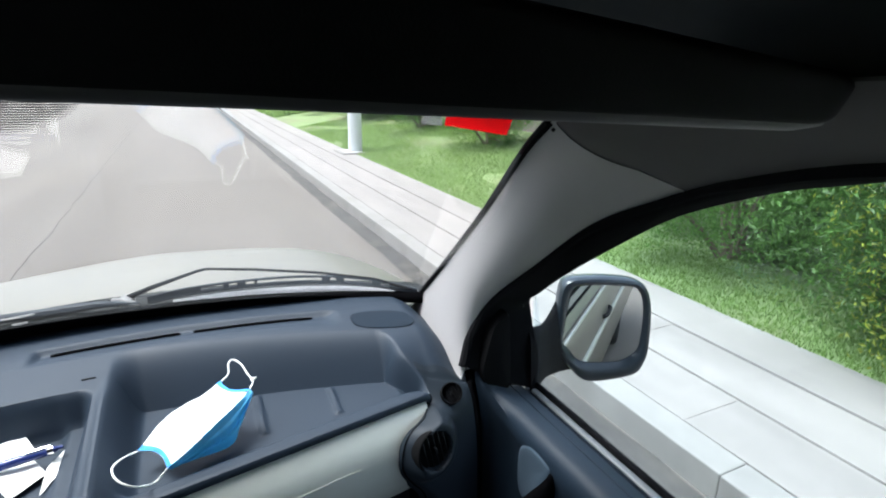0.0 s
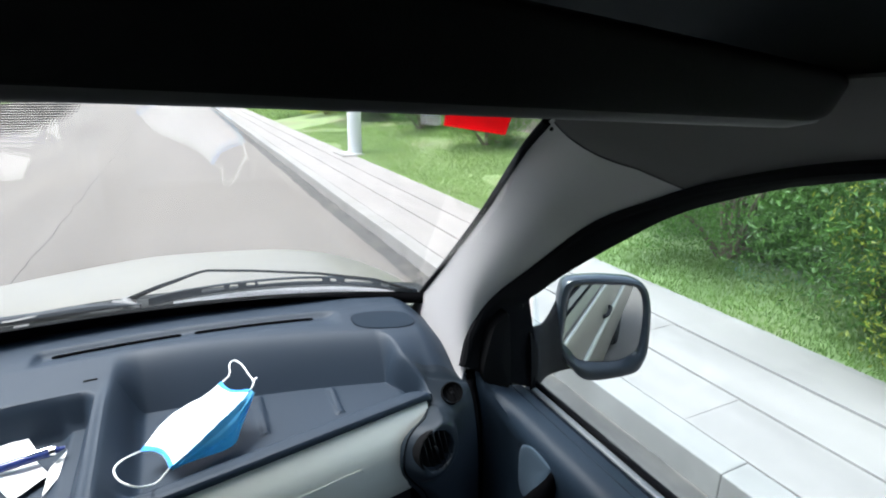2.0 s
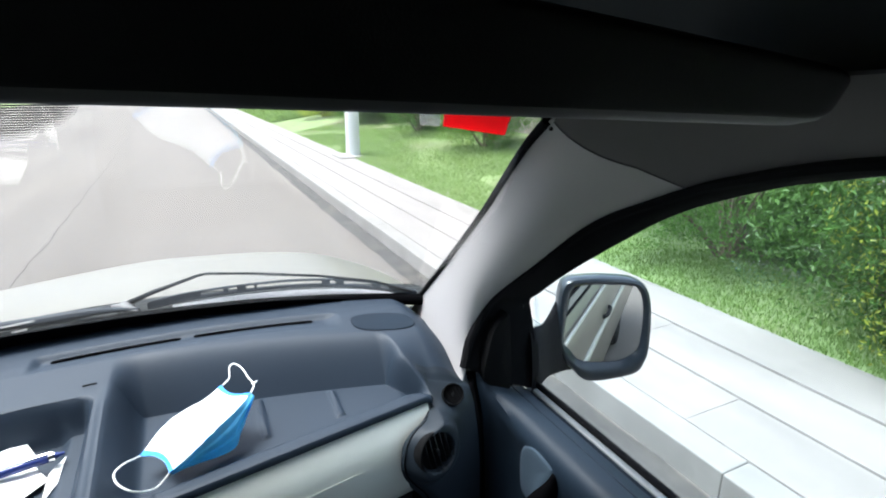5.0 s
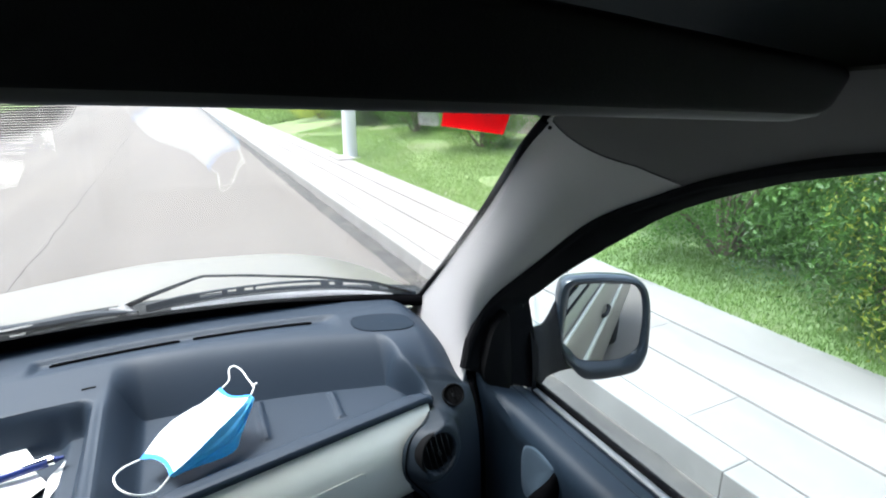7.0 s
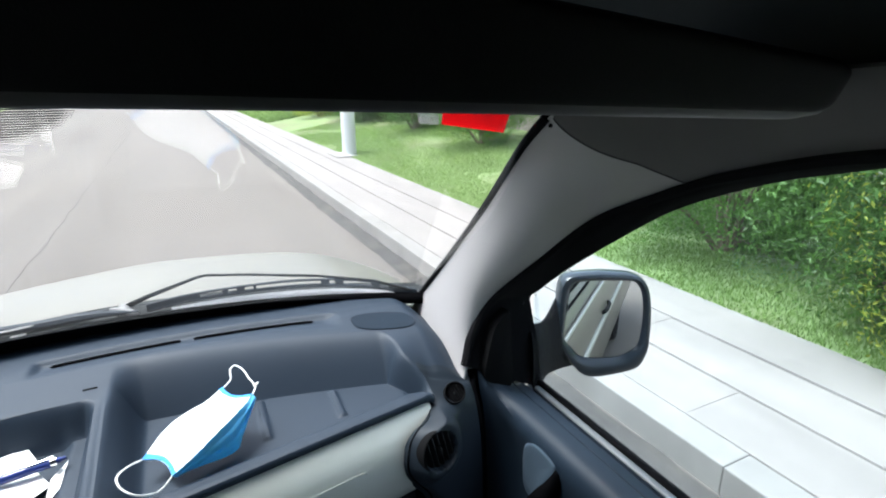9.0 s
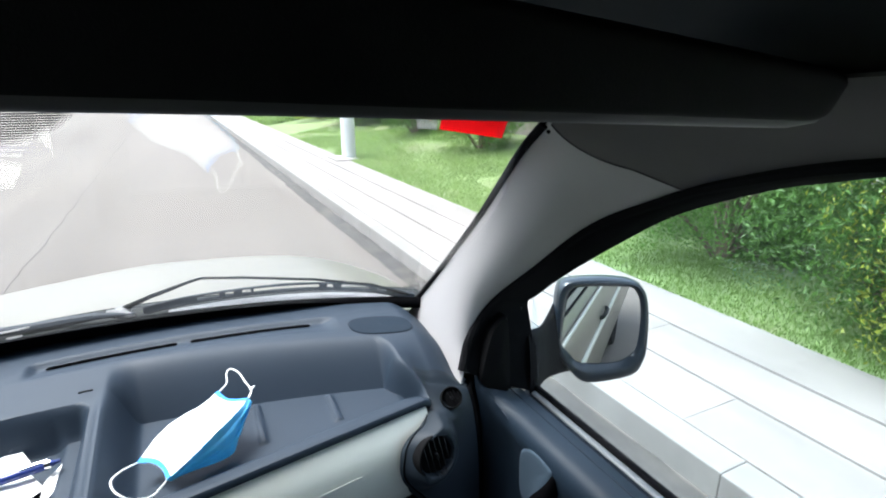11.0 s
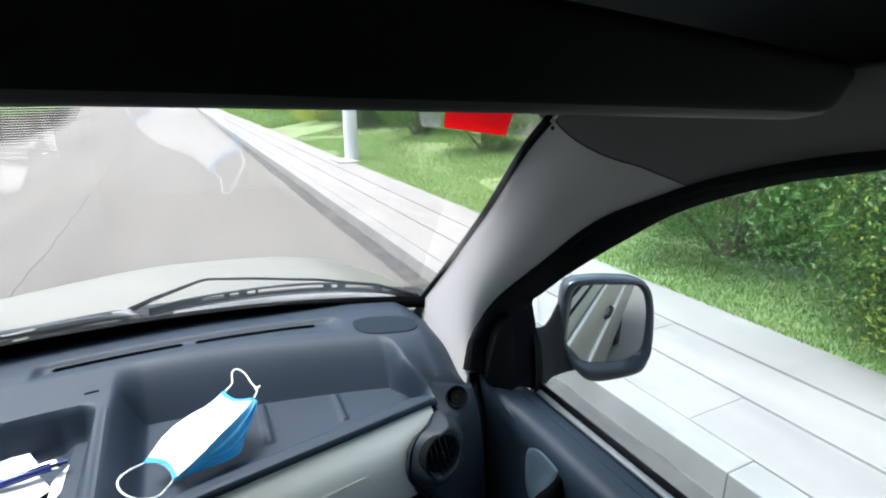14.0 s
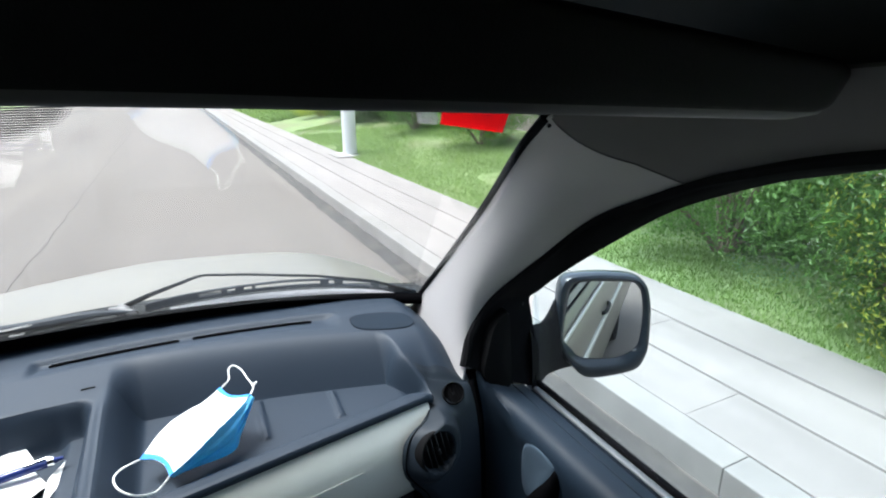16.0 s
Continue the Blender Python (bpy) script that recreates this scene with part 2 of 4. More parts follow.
def sheet(rows, thick=0.0, closed=False):
    """A grid surface through rows of points, given a thickness."""
    bm = bmesh.new()
    v = [[bm.verts.new(p) for p in r] for r in rows]
    for a, b in zip(v, v[1:] + ([v[0]] if closed else [])):
        for i in range(len(a) - 1):
            bm.faces.new((a[i], a[i + 1], b[i + 1], b[i]))
    if thick:
        bm.normal_update()
        faces, n = bm.faces[:], {}
        for q in bm.verts:
            n[q] = q.normal.copy()
        rim = [e for e in bm.edges if e.is_boundary]
        back = {q: bm.verts.new(q.co - n[q] * thick) for q in list(n)}
        for q in faces:
            bm.faces.new([back[w] for w in reversed(q.verts[:])])
        for e in rim:
            p, q = e.verts
            bm.faces.new((p, q, back[q], back[p]))
    return bm


def tube(path, r, sides=8, flat=1.0, closed=False):
    """A round (or flattened) rod along a path; r: one radius, or one for each point."""
    bm = bmesh.new()
    pts = [Vector(p) for p in path]
    rad = r if isinstance(r, (list, tuple)) else [r] * len(pts)
    rings = []
    up = Vector((0, 0, 1))
    for i, p in enumerate(pts):
        d = (pts[min(i + 1, len(pts) - 1)] - pts[max(i - 1, 0)]).normalized()
        side = d.cross(up)
        if side.length < 0.05:
            side = d.cross(Vector((1, 0, 0)))
        side.normalize()
        top = side.cross(d).normalized()
        rings.append([bm.verts.new(p + (side * math.cos(a) + top * math.sin(a) * flat) * rad[i]) for a in (2 * math.pi * k / sides for k in range(sides))])
    pairs = list(zip(rings, rings[1:])) + ([(rings[-1], rings[0])] if closed else [])
    for a, b in pairs:
        for k in range(sides):
            bm.faces.new((a[k], a[(k + 1) % sides], b[(k + 1) % sides], b[k]))
    if not closed:
        bm.faces.new(rings[0][::-1])
        bm.faces.new(rings[-1])
    return bm


def box(sx, sy, sz, m=None, bevel=0.0, seg=2):
    bm = bmesh.new()
    bmesh.ops.create_cube(bm, size=1, matrix=(m or Matrix()) @ Matrix.Diagonal((sx, sy, sz, 1)))
    if bevel:
        bmesh.ops.bevel(bm, geom=bm.edges[:], offset=bevel, segments=seg, affect="EDGES", profile=0.5)
    return bm


def turned(profile, m, sides=40):
    """A body turned round its own z from (radius, height) pairs, placed by m."""
    bm = bmesh.new()
    rings = [[bm.verts.new(m @ Vector((r * math.cos(a), r * math.sin(a), h))) for a in (2 * math.pi * k / sides for k in range(sides))] for r, h in profile]
    for a, b in zip(rings, rings[1:]):
        for k in range(sides):
            bm.faces.new((a[k], a[(k + 1) % sides], b[(k + 1) % sides], b[k]))
    bm.faces.new(rings[0][::-1])
    bm.faces.new(rings[-1])
    return bm


def smooth_step(a, b, x):
    t = max(0.0, min(1.0, (x - a) / (b - a)))
    return t * t * (3 - 2 * t)


def thing(name, label, category, at=(0, 0, 0), group="", kind=""):
    e = new(name)
    e.empty_display_size = 0.1
    e.location = at
    return tagged(e, label, category, group, kind)


# ---- the van: shell ----
MID = -0.15          # the van's middle plane
van = thing("delivery_van", "beige metallic delivery van seen from its cabin, parked on asphalt", "van")


def mirrored(p):
    return Vector((2 * MID - p[0], p[1], p[2]))


def base_y(x):
    return 1.165 - 0.44 * (x - MID) ** 2


def glass_point(x, v, proud=0.0):
    """A point of the windscreen: v from 0 at its foot to 1 at its head."""
    h = (x - MID) ** 2
    foot = Vector((x, 1.150 - 0.33 * h, EYE - 0.465))
    head = Vector((x * 0.93, 0.625 - 0.23 * h, EYE + 0.012 - 0.12 * h))
    n = Vector((0.28 * (x - MID), 0.65, 0.76)).normalized()
    return foot.lerp(head, v) + n * (0.0005 * math.sin(math.pi * v) + proud)


windscreen = part("windscreen", sheet([[glass_point(-0.82 + 1.34 * i / 40, j / 16) for i in range(41)] for j in range(17)], 0.005), WINDSHIELD, van, "clear laminated windscreen")
windscreen.visible_shadow = False
band = []
for x in np.linspace(-0.80, 0.445, 60):
    top = 0.075 + 0.06 * max(0.0, -x) - 0.6 * max(0.0, x - 0.05) ** 2
    band.append([glass_point(x, -0.03 + (top + 0.03) * k / 4, -0.0075) for k in range(5)])
part("printed_band", sheet(band, 0.0012), VOID, windscreen, "black printed band along the foot of the windscreen")

# surrounds of the front doors: an inner edge at the trim and an opening for the glass
INNER = [(0.4400, 0.7899, 0.9806), (0.4620, 0.8020, 1.0362), (0.4950, 0.7866, 1.1065), (0.5300, 0.6998, 1.2015), (0.5500, 0.5925, 1.2996), (0.5480, 0.4472, 1.3745), (0.5420, 0.3720, 1.4038), (0.5300, 0.2322, 1.4423), (0.527, 0.06, 1.46), (0.525, -0.15, 1.468), (0.525, -0.4, 1.455), (0.525, -0.52, 1.35), (0.525, -0.56, 0.91)]
OPENING = [(0.6000, 0.7732, 0.8995), (0.5970, 0.7860, 1.0056), (0.5950, 0.7996, 1.0629), (0.5940, 0.8041, 1.0885), (0.5920, 0.7734, 1.1146), (0.5880, 0.6936, 1.1818), (0.5830, 0.5651, 1.2775), (0.5800, 0.4694, 1.3415), (0.5760, 0.3602, 1.3911), (0.5730, 0.2929, 1.4128), (0.569, 0.19, 1.438), (0.568, 0.05, 1.450), (0.567, -0.15, 1.455), (0.567, -0.38, 1.425), (0.58, -0.47, 1.32), (0.60, -0.5, 0.90)]
inner_r, open_r = spline(INNER, 90), spline(OPENING, 90)


def between(a, b, f, lift):
    p = a.lerp(b, f)
    return p + Vector((-lift, 0, 0)) * math.sin(math.pi * f)


# the door's inner panel: a section of top, crest and face; at the front its crest lifts and its face turns in to the dashboard
DOOR_TOP = [(0.612, 0.885), (0.606, 0.892), (0.588, 0.8905), (0.580, 0.890), (0.577, 0.8985), (0.566, 0.9020), (0.5535, 0.9055), (0.5505, 0.9025), (0.5475, 0.9065), (0.532, 0.909), (0.520, 0.908), (0.511, 0.9035), (0.506, 0.8975)]
DOOR_FACE = [(0.5030, 0.888), (0.5025, 0.875), (0.506, 0.858), (0.513, 0.835), (0.521, 0.80), (0.527, 0.75), (0.525, 0.69), (0.515, 0.64), (0.500, 0.59), (0.49, 0.4)]
DOOR_FRONT = [(0.4640, 0.7900, 0.952), (0.4635, 0.7840, 0.940), (0.4655, 0.7790, 0.922), (0.4675, 0.7740, 0.900), (0.4695, 0.7670, 0.865), (0.4715, 0.7620, 0.810), (0.4730, 0.7570, 0.750), (0.4728, 0.7510, 0.680), (0.4700, 0.7420, 0.590), (0.465, 0.735, 0.4)]
CREST = spline([(0.0, 0.690, 0.0), (-0.003, 0.726, 0.004), (-0.010, 0.752, 0.012), (-0.020, 0.770, 0.022), (-0.031, 0.781, 0.040), (-0.041, 0.792, 0.063)], 30)


def door_row(y, g=-1.0):
    """One section of the inner panel; g runs from 0 to 1 through its turned-in front end."""
    if g < 0:
        return [Vector((x, y, z)) for x, z in DOOR_TOP + DOOR_FACE]
    c = CREST[round(29 * g)]
    row = []
    for x, z in DOOR_TOP:
        near = 1 - smooth_step(0.506, 0.545, x)
        row.append(Vector((x + c.x * near, c.y, z + c.z * near)))
    for (x, z), f in zip(DOOR_FACE, DOOR_FRONT):
        lift = c.z / 0.063
        row.append(Vector((x + (f[0] - x) * (0.35 * g * g + 0.65 * g ** 3), 0.690 + (f[1] - 0.690) * g, z + (f[2] - z) * lift)))
    return row


for side in (0, 1):
    flip = mirrored if side else (lambda p: Vector(p))
    door = part("door", sheet([[flip(p) for p in door_row(y, g)] for y, g in [(y, -1) for y in np.linspace(-0.55, 0.68, 28)] + [(0.69, k / 29) for k in range(30)]], 0.003), DOOR, van, "grey-blue moulded plastic door panel")
    part("window_frame", sheet([[flip(between(a, b, k / 6, 0.012)) for k in range(7)] for a, b in zip(inner_r, open_r)], 0.004), RUBBER, door, "black window frame")
    part("seal", tube([flip(p + Vector((-0.004, 0, 0))) for p in inner_r], 0.009), RUBBER, door, "black rubber door seal")
    part("sill_seal", tube([flip((0.6105, y, 0.901)) for y in np.linspace(-0.5, 0.785, 12)], 0.0065, 10), RUBBER, door, "black rubber strip along the window sill")
    part("sill_strip", tube([flip((0.597, y, 0.8965)) for y in np.linspace(-0.5, 0.772, 12)], 0.0066, 14, 0.6), STRIP, door, "pale satin strip along the window sill")
    part("sill_groove", tube([flip((0.584, y, 0.8925)) for y in np.linspace(-0.5, 0.772, 12)], 0.004, 8, 0.7), RUBBER, door, "black groove along the window sill")
    glass_rows = []
    for p in open_r[2:]:
        foot = Vector((0.612, p.y, 0.88))
        glass_rows.append([flip(foot.lerp(p + Vector((0.012, 0, 0.01)), k / 3)) for k in range(4)])
    pane = part("window_pane", sheet(glass_rows, 0.004), SIDE_GLASS, door, "clear side window")
    pane.visible_shadow = False

# windscreen pillars and the roof trim that runs on from them over the doors
EDGE = [(0.4427, 1.0300, 1.0266), (0.4486, 0.9100, 1.1429), (0.4563, 0.7700, 1.2845), (0.4226, 0.6100, 1.4108), (0.4007, 0.5250, 1.4614)]
edge_r = spline(EDGE, 40)
pillar_in = spline(INNER[:6], 40)
roof_left = spline([EDGE[4], (0.415, 0.43, 1.478), (0.425, 0.28, 1.505), (0.43, 0.0, 1.52)], 30)
roof_right = spline(INNER[5:9], 30)


def along_rail(rail, u):
    k = max(0, min(int(u * (len(rail) - 1)), len(rail) - 2))
    return rail[k].lerp(rail[k + 1], u * (len(rail) - 1) - k)


def trim_point(u, f, proud=0.0):
    """The inner trim: u from 0 at the pillar's foot over 1 at its head to 2 above the door, f from the windscreen to the door."""
    if u <= 1:
        a, b = along_rail(edge_r, u), along_rail(pillar_in, u)
    else:
        a, b = along_rail(roof_left, u - 1), along_rail(roof_right, u - 1)
    fade = 1 - 0.6 * smooth_step(1.0, 1.55, u)
    return a.lerp(b, f) + Vector((-0.46, -1.0, -0.07 * max(0.0, u - 1))) * (0.105 * (f - f ** 2.2) * fade) + Vector((-0.6, -0.8, 0)) * proud


def seam_at(f):
    return 1.03 + 0.05 * f - 0.075 * math.sin(math.pi * f ** 0.62)


for side in (0, 1):
    flip = mirrored if side else (lambda p: Vector(p))
    pil = part("pillar_trim", sheet([[flip(trim_point(seam_at(f) * k / 44, f)) for f in (n / 26 for n in range(27))] for k in range(-6, 45)], 0.004), PILLAR, van, "light grey windscreen pillar trim")
    part("windscreen_seal", tube([flip(p + Vector((0.001, 0.004, 0))) for p in edge_r], 0.0065), RUBBER, pil, "black rubber windscreen seal")
    part("trim_seam", tube([flip(trim_point(seam_at(f), f, 0.0004)) for f in (0.02 + 0.95 * n / 30 for n in range(31))], 0.0011, 6), HEM, pil, "dark gap at the head of the pillar trim")
    part("roof_side_trim", sheet([[flip(trim_point(seam_at(f) + (2 - seam_at(f)) * k / 34, f)) for f in (n / 26 for n in range(27))] for k in range(35)], 0.004), LINER, van, "grey cloth roof lining above the door, coloured darker for shade")
    outer = []
    for i, a in enumerate(edge_r):
        b = open_r[min(89, int(8 + i * 0.9))]
        outer.append([flip(a + Vector((0.022, 0.012, 0.0))), flip(a.lerp(b, 0.5) + Vector((0.05, 0.06, 0.02))), flip(b + Vector((0.008, 0.05, 0.02)))])
    part("outer_pillar", sheet(outer, 0.01), PAINT, van)
part("trim_screw", turned([(0.0024, -0.002), (0.0024, 0.001), (0.0014, 0.002)], Matrix.Translation((0.3855, 0.5000, 1.4537)) @ pose(0, 0, 0, 90, 0, -40), 12), BLACK, van)

# headliner
def liner_edge(y):
    """The headliner's lower right border at that depth."""
    pts = [Vector(q) for q in ((0.4250, 0.5209, 1.4563), (0.4900, 0.5080, 1.4147), INNER[5], INNER[6], INNER[7], INNER[8], (0.525, -1.0, 1.465))]
    for a, b in zip(pts, pts[1:]):
        if a.y >= y >= b.y:
            return a.lerp(b, (a.y - y) / max(1e-6, a.y - b.y))
    return pts[0] if y > pts[0].y else pts[-1]


rows = []
for y in np.linspace(0.60, -0.95, 60):
    e = liner_edge(min(y, 0.515))
    crown = EYE + 0.14 - 0.13 * smooth_step(0.1, 0.6, y)
    row = []
    for k in range(41):
        a = math.pi * k / 40
        cx = math.cos(a)
        s = abs(math.sin(a)) ** 0.55
        row.append(Vector((MID + (e.x - MID) * cx, y, e.z + (crown - e.z) * s)))
    rows.append(row)
part("headliner", sheet(rows, 0.006), HEADLINER, van, "dark grey cloth headliner")

# sun visor folded up under the roof: a padded slab between its front and its rear edge
VISOR_FRONT = spline([(-0.19, 0.318, 1.5025), (-0.0678, 0.3040, 1.4995), (0.0497, 0.2800, 1.4960), (0.2076, 0.2550, 1.4900), (0.4330, 0.2350, 1.4805)], 40)
VISOR_REAR = spline([(-0.19, 0.295, 1.590), (-0.05, 0.275, 1.568), (0.172, 0.237, 1.542), (0.4330, 0.222, 1.513)], 40)


def visor_point(u, w, proud):
    """u along the visor, w from its front edge to its rear edge; the ends are rounded off."""
    k = min(int(u * 39), 38)
    a, b = VISOR_FRONT[k].lerp(VISOR_FRONT[k + 1], u * 39 - k), VISOR_REAR[k].lerp(VISOR_REAR[k + 1], u * 39 - k)
    n = (VISOR_FRONT[-1] - VISOR_FRONT[0]).cross(b - a).normalized()
    return a.lerp(b, w) + n * proud


visor_rows = []
for i in range(61):
    u = (1 - math.cos(math.pi * i / 60)) / 2
    end = min(1.0, min(u, 1 - u) * (VISOR_FRONT[-1] - VISOR_FRONT[0]).length / 0.018)
    inset = 0.32 * (1 - math.sqrt(max(0.0, 1 - (1 - end) ** 2)))
    thick = 0.009 * max(0.05, math.sqrt(max(0.0, 1 - (1 - end) ** 2)))
    ring = []
    for k in range(28):
        a = 2 * math.pi * k / 28
        w = 0.5 - (0.5 - inset) * math.copysign(abs(math.cos(a)) ** 0.35, math.cos(a))
        ring.append(visor_point(u, w, thick * math.copysign(abs(math.sin(a)) ** 0.6, math.sin(a))))
    visor_rows.append(ring + ring[:1])
visor = part("sun_visor", sheet(visor_rows), VISOR, van, "dark grey padded sun visor under the roof, coloured near black for shade")
# rim lit by the windscreen: the light is in the hem's paler colour
part("hem", tube([visor_point(0.02 + 0.972 * k / 60, 0.0, -0.002) + Vector((0, 0, 0.0008)) for k in range(61)], [0.0088 * (1 - 0.5 * smooth_step(57, 60, k) ** 2) for k in range(61)], 14), HEM, visor, "dark grey welded vinyl hem, coloured lighter for windscreen light")

# dashboard top, moulded in one piece with a tray, a bin and a side pod
def lip_y(x):
    return 0.675 + 0.185 * min(x, 0.33)


def vent_y(x):
    """The line of the demister slots."""
    return 1.0244 - 0.0852 * x - 0.398 * x * x


def tray_back(x):
    """Where the tray's floor meets its rear wall."""
    return 0.876 - 0.208 * (x - 0.069) - 0.287 * (x - 0.069) * (x - 0.189)


def dash_drop(x, y):
    top = 0.452 + 0.10 * (0.97 - min(y, 0.97)) + 0.075 * max(0.0, y - 1.0)
    # demister: the top falls gently to the slots and rises behind them
    w = y - vent_y(x)
    ends = smooth_step(-0.277, -0.262, x) * (1 - smooth_step(0.215, 0.250, x))
    top += 0.010 * ends * smooth_step(-0.055, -0.003, w) * (1 - smooth_step(0.006, 0.022, w))
    # passenger tray: rounded rim, steep end wall towards the pod
    wall = 0.290 + 0.042 * (1 - smooth_step(0.745, 0.825, y))
    back, end = max(0.0, (y - tray_back(x)) / 0.078), max(0.0, (x - wall) / (0.016 + 0.016 * smooth_step(0.75, 0.84, y)))
    tray = smooth_step(-0.152, -0.108, x) * (1 - math.sin(math.pi / 2 * min(1.0, (back ** 2.4 + end ** 2.4) ** (1 / 2.4))))
    floor = 0.536 - 0.02 * (1 - smooth_step(lip_y(x) + 0.012, lip_y(x) + 0.03, y))
    # two flat steps across the tray's floor
    for rib, lean, y1 in ((0.066, 0.03, 0.758), (0.189, 0.03, 0.765)):
        r = x - rib - lean * (y - 0.82)
        floor -= 0.005 * math.exp(-((r / 0.006) ** 4)) * smooth_step(y1 - 0.006, y1, y) * (1 - smooth_step(-0.012, -0.002, y - tray_back(x)))
    d = top + (floor - top) * tray
    # middle bin
    deep = max(0.0, (y - 0.852) / 0.026)
    b = 0.80 * (1 - smooth_step(0, 1, math.hypot(max(0.0, (x + 0.187) / 0.020), deep))) + 0.20 * (1 - smooth_step(0, 1, math.hypot(max(0.0, (x + 0.221) / 0.021), deep)))
    b *= smooth_step(-0.47, -0.45, x) * smooth_step(0.62, 0.64, y)
    d += (0.525 - top) * b
    # ridge on the divider between bin and tray
    d -= 0.007 * math.exp(-((x + 0.153) / 0.008) ** 2) * (1 - smooth_step(0.82, 0.91, y)) * smooth_step(0.60, 0.66, y)
    # the side pod falls to the rear and towards the door
    pod = smooth_step(0.30, 0.37, x)
    d += pod * 0.062 * (1 - smooth_step(0.73, 0.90, y)) ** 1.3
    d += 0.040 * smooth_step(0.37, 0.45, x) * smooth_step(0.72, 0.82, y) + 0.012 * smooth_step(0.40, 0.455, x)
    d += 0.035 * smooth_step(0.342, 0.354, x) * (1 - smooth_step(0.762, 0.786, y))
    lip = (1 - smooth_step(lip_y(x) + 0.004, lip_y(x) + 0.035, y)) * smooth_step(-0.15, -0.12, x) * (1 - smooth_step(0.325, 0.345, x))
    return d + (0.517 - d) * lip


rows = []
xs = np.concatenate((np.linspace(-0.80, -0.30, 60, endpoint=False), np.linspace(-0.30, -0.08, 70, endpoint=False), np.linspace(-0.08, 0.26, 90, endpoint=False), np.linspace(0.26, 0.452, 110)))
for x in xs:
    y0, y1 = lip_y(x) - 0.05 * (1 - smooth_step(-0.160, -0.142, x)) + (0.792 - lip_y(0.33)) * smooth_step(0.350, 0.366, x), base_y(x) + 0.02
    foot = max(y0 + 0.02, tray_back(min(x, 0.33)))
    ys = np.concatenate((np.linspace(y0, foot, 90, endpoint=False), np.linspace(foot, foot + 0.085, 34, endpoint=False), np.linspace(foot + 0.085, y1, 80)))
    rows.append([Vector((x, y, EYE - dash_drop(x, y))) for y in ys])
dashboard = part("dashboard", sheet(rows), DASH, van, "grey-blue grained plastic dashboard with a passenger tray")

def on_dash(x, y, up=0.0):
    return Vector((x, y, EYE - dash_drop(x, y) + up))


# face of the dashboard below the tray
def face_rows(x0, x1, prof, n=60):
    rows = []
    for x in np.linspace(x0, x1, n):
        y0, d0 = lip_y(x), (0.517 if -0.13 < x < 0.336 and x1 < 0.4 else dash_drop(x, lip_y(x)))
        rows.append([Vector((x, y0 + dy, EYE - d0 - dd)) for dy, dd in prof])
    return rows


part("tray_lip", sheet(face_rows(-0.14, 0.341, [(0.0, 0.0), (-0.006, 0.001), (-0.009, 0.005), (-0.009, 0.012), (-0.004, 0.016), (0.01, 0.016)])), DASH, dashboard)
part("glovebox_panel", sheet(face_rows(-0.145, 0.332, [(0.0, 0.014), (-0.007, 0.015), (-0.011, 0.019), (-0.027, 0.045), (-0.036, 0.07), (-0.042, 0.10), (-0.041, 0.13), (-0.03, 0.16), (0.0, 0.19), (0.08, 0.21)]), 0.003), SILVER, dashboard, "pale silver plastic glovebox panel")
part("lower_face", sheet(face_rows(-0.80, 0.30, [(0.0, 0.0), (0.0, 0.02), (0.012, 0.05), (0.0, 0.14), (-0.01, 0.26), (0.0, 0.5), (0.08, 0.65)], 80)), DASH_DARK, dashboard)
part("lid_line", tube(spline([(x, lip_y(x) - 0.0365 - dy, EYE - 0.520 - 0.0665 - dd) for x, dy, dd in ((-0.02, 0, 0), (0.10, 0, 0), (0.185, 0, 0), (0.197, 0.001, 0.006), (0.20, 0.002, 0.026))], 30), 0.0004, 6), SILVER, dashboard, "glovebox lid edge")

# end of the dashboard: a rounded pod that swells into a collar round the large vent
POD_LEFT = [(0.3385, 0.7600, 0.9800), (0.3364, 0.7350, 0.9605), (0.3271, 0.7150, 0.9573), (0.3144, 0.6990, 0.9557), (0.2914, 0.6870, 0.9510), (0.2749, 0.6800, 0.9340), (0.2675, 0.6760, 0.9008), (0.2720, 0.6760, 0.8767), (0.2887, 0.6800, 0.8487), (0.3173, 0.6900, 0.8005), (0.3385, 0.7000, 0.6936)]
POD_RIGHT = [(0.4418, 0.7720, 0.9469), (0.4428, 0.7600, 0.9263), (0.4421, 0.7470, 0.8996), (0.4407, 0.7350, 0.8702), (0.4426, 0.7300, 0.8221), (0.4421, 0.7250, 0.7739), (0.4407, 0.7200, 0.7114), (0.4367, 0.7150, 0.6484), (0.4313, 0.7100, 0.5842)]
VENT_AT, VENT_AXIS = Vector((0.3213, 0.6570, 0.9196)), Vector((0.238, -0.940, 0.198)).normalized()
pod_l = spline([on_dash(0.337, 0.797, 0.0006), on_dash(0.336, 0.781, 0.0006)] + POD_LEFT, 90)
pod_r = spline([on_dash(0.4515, 0.797, 0.0006), on_dash(0.4515, 0.785, 0.0006)] + POD_RIGHT, 90)
rows = []
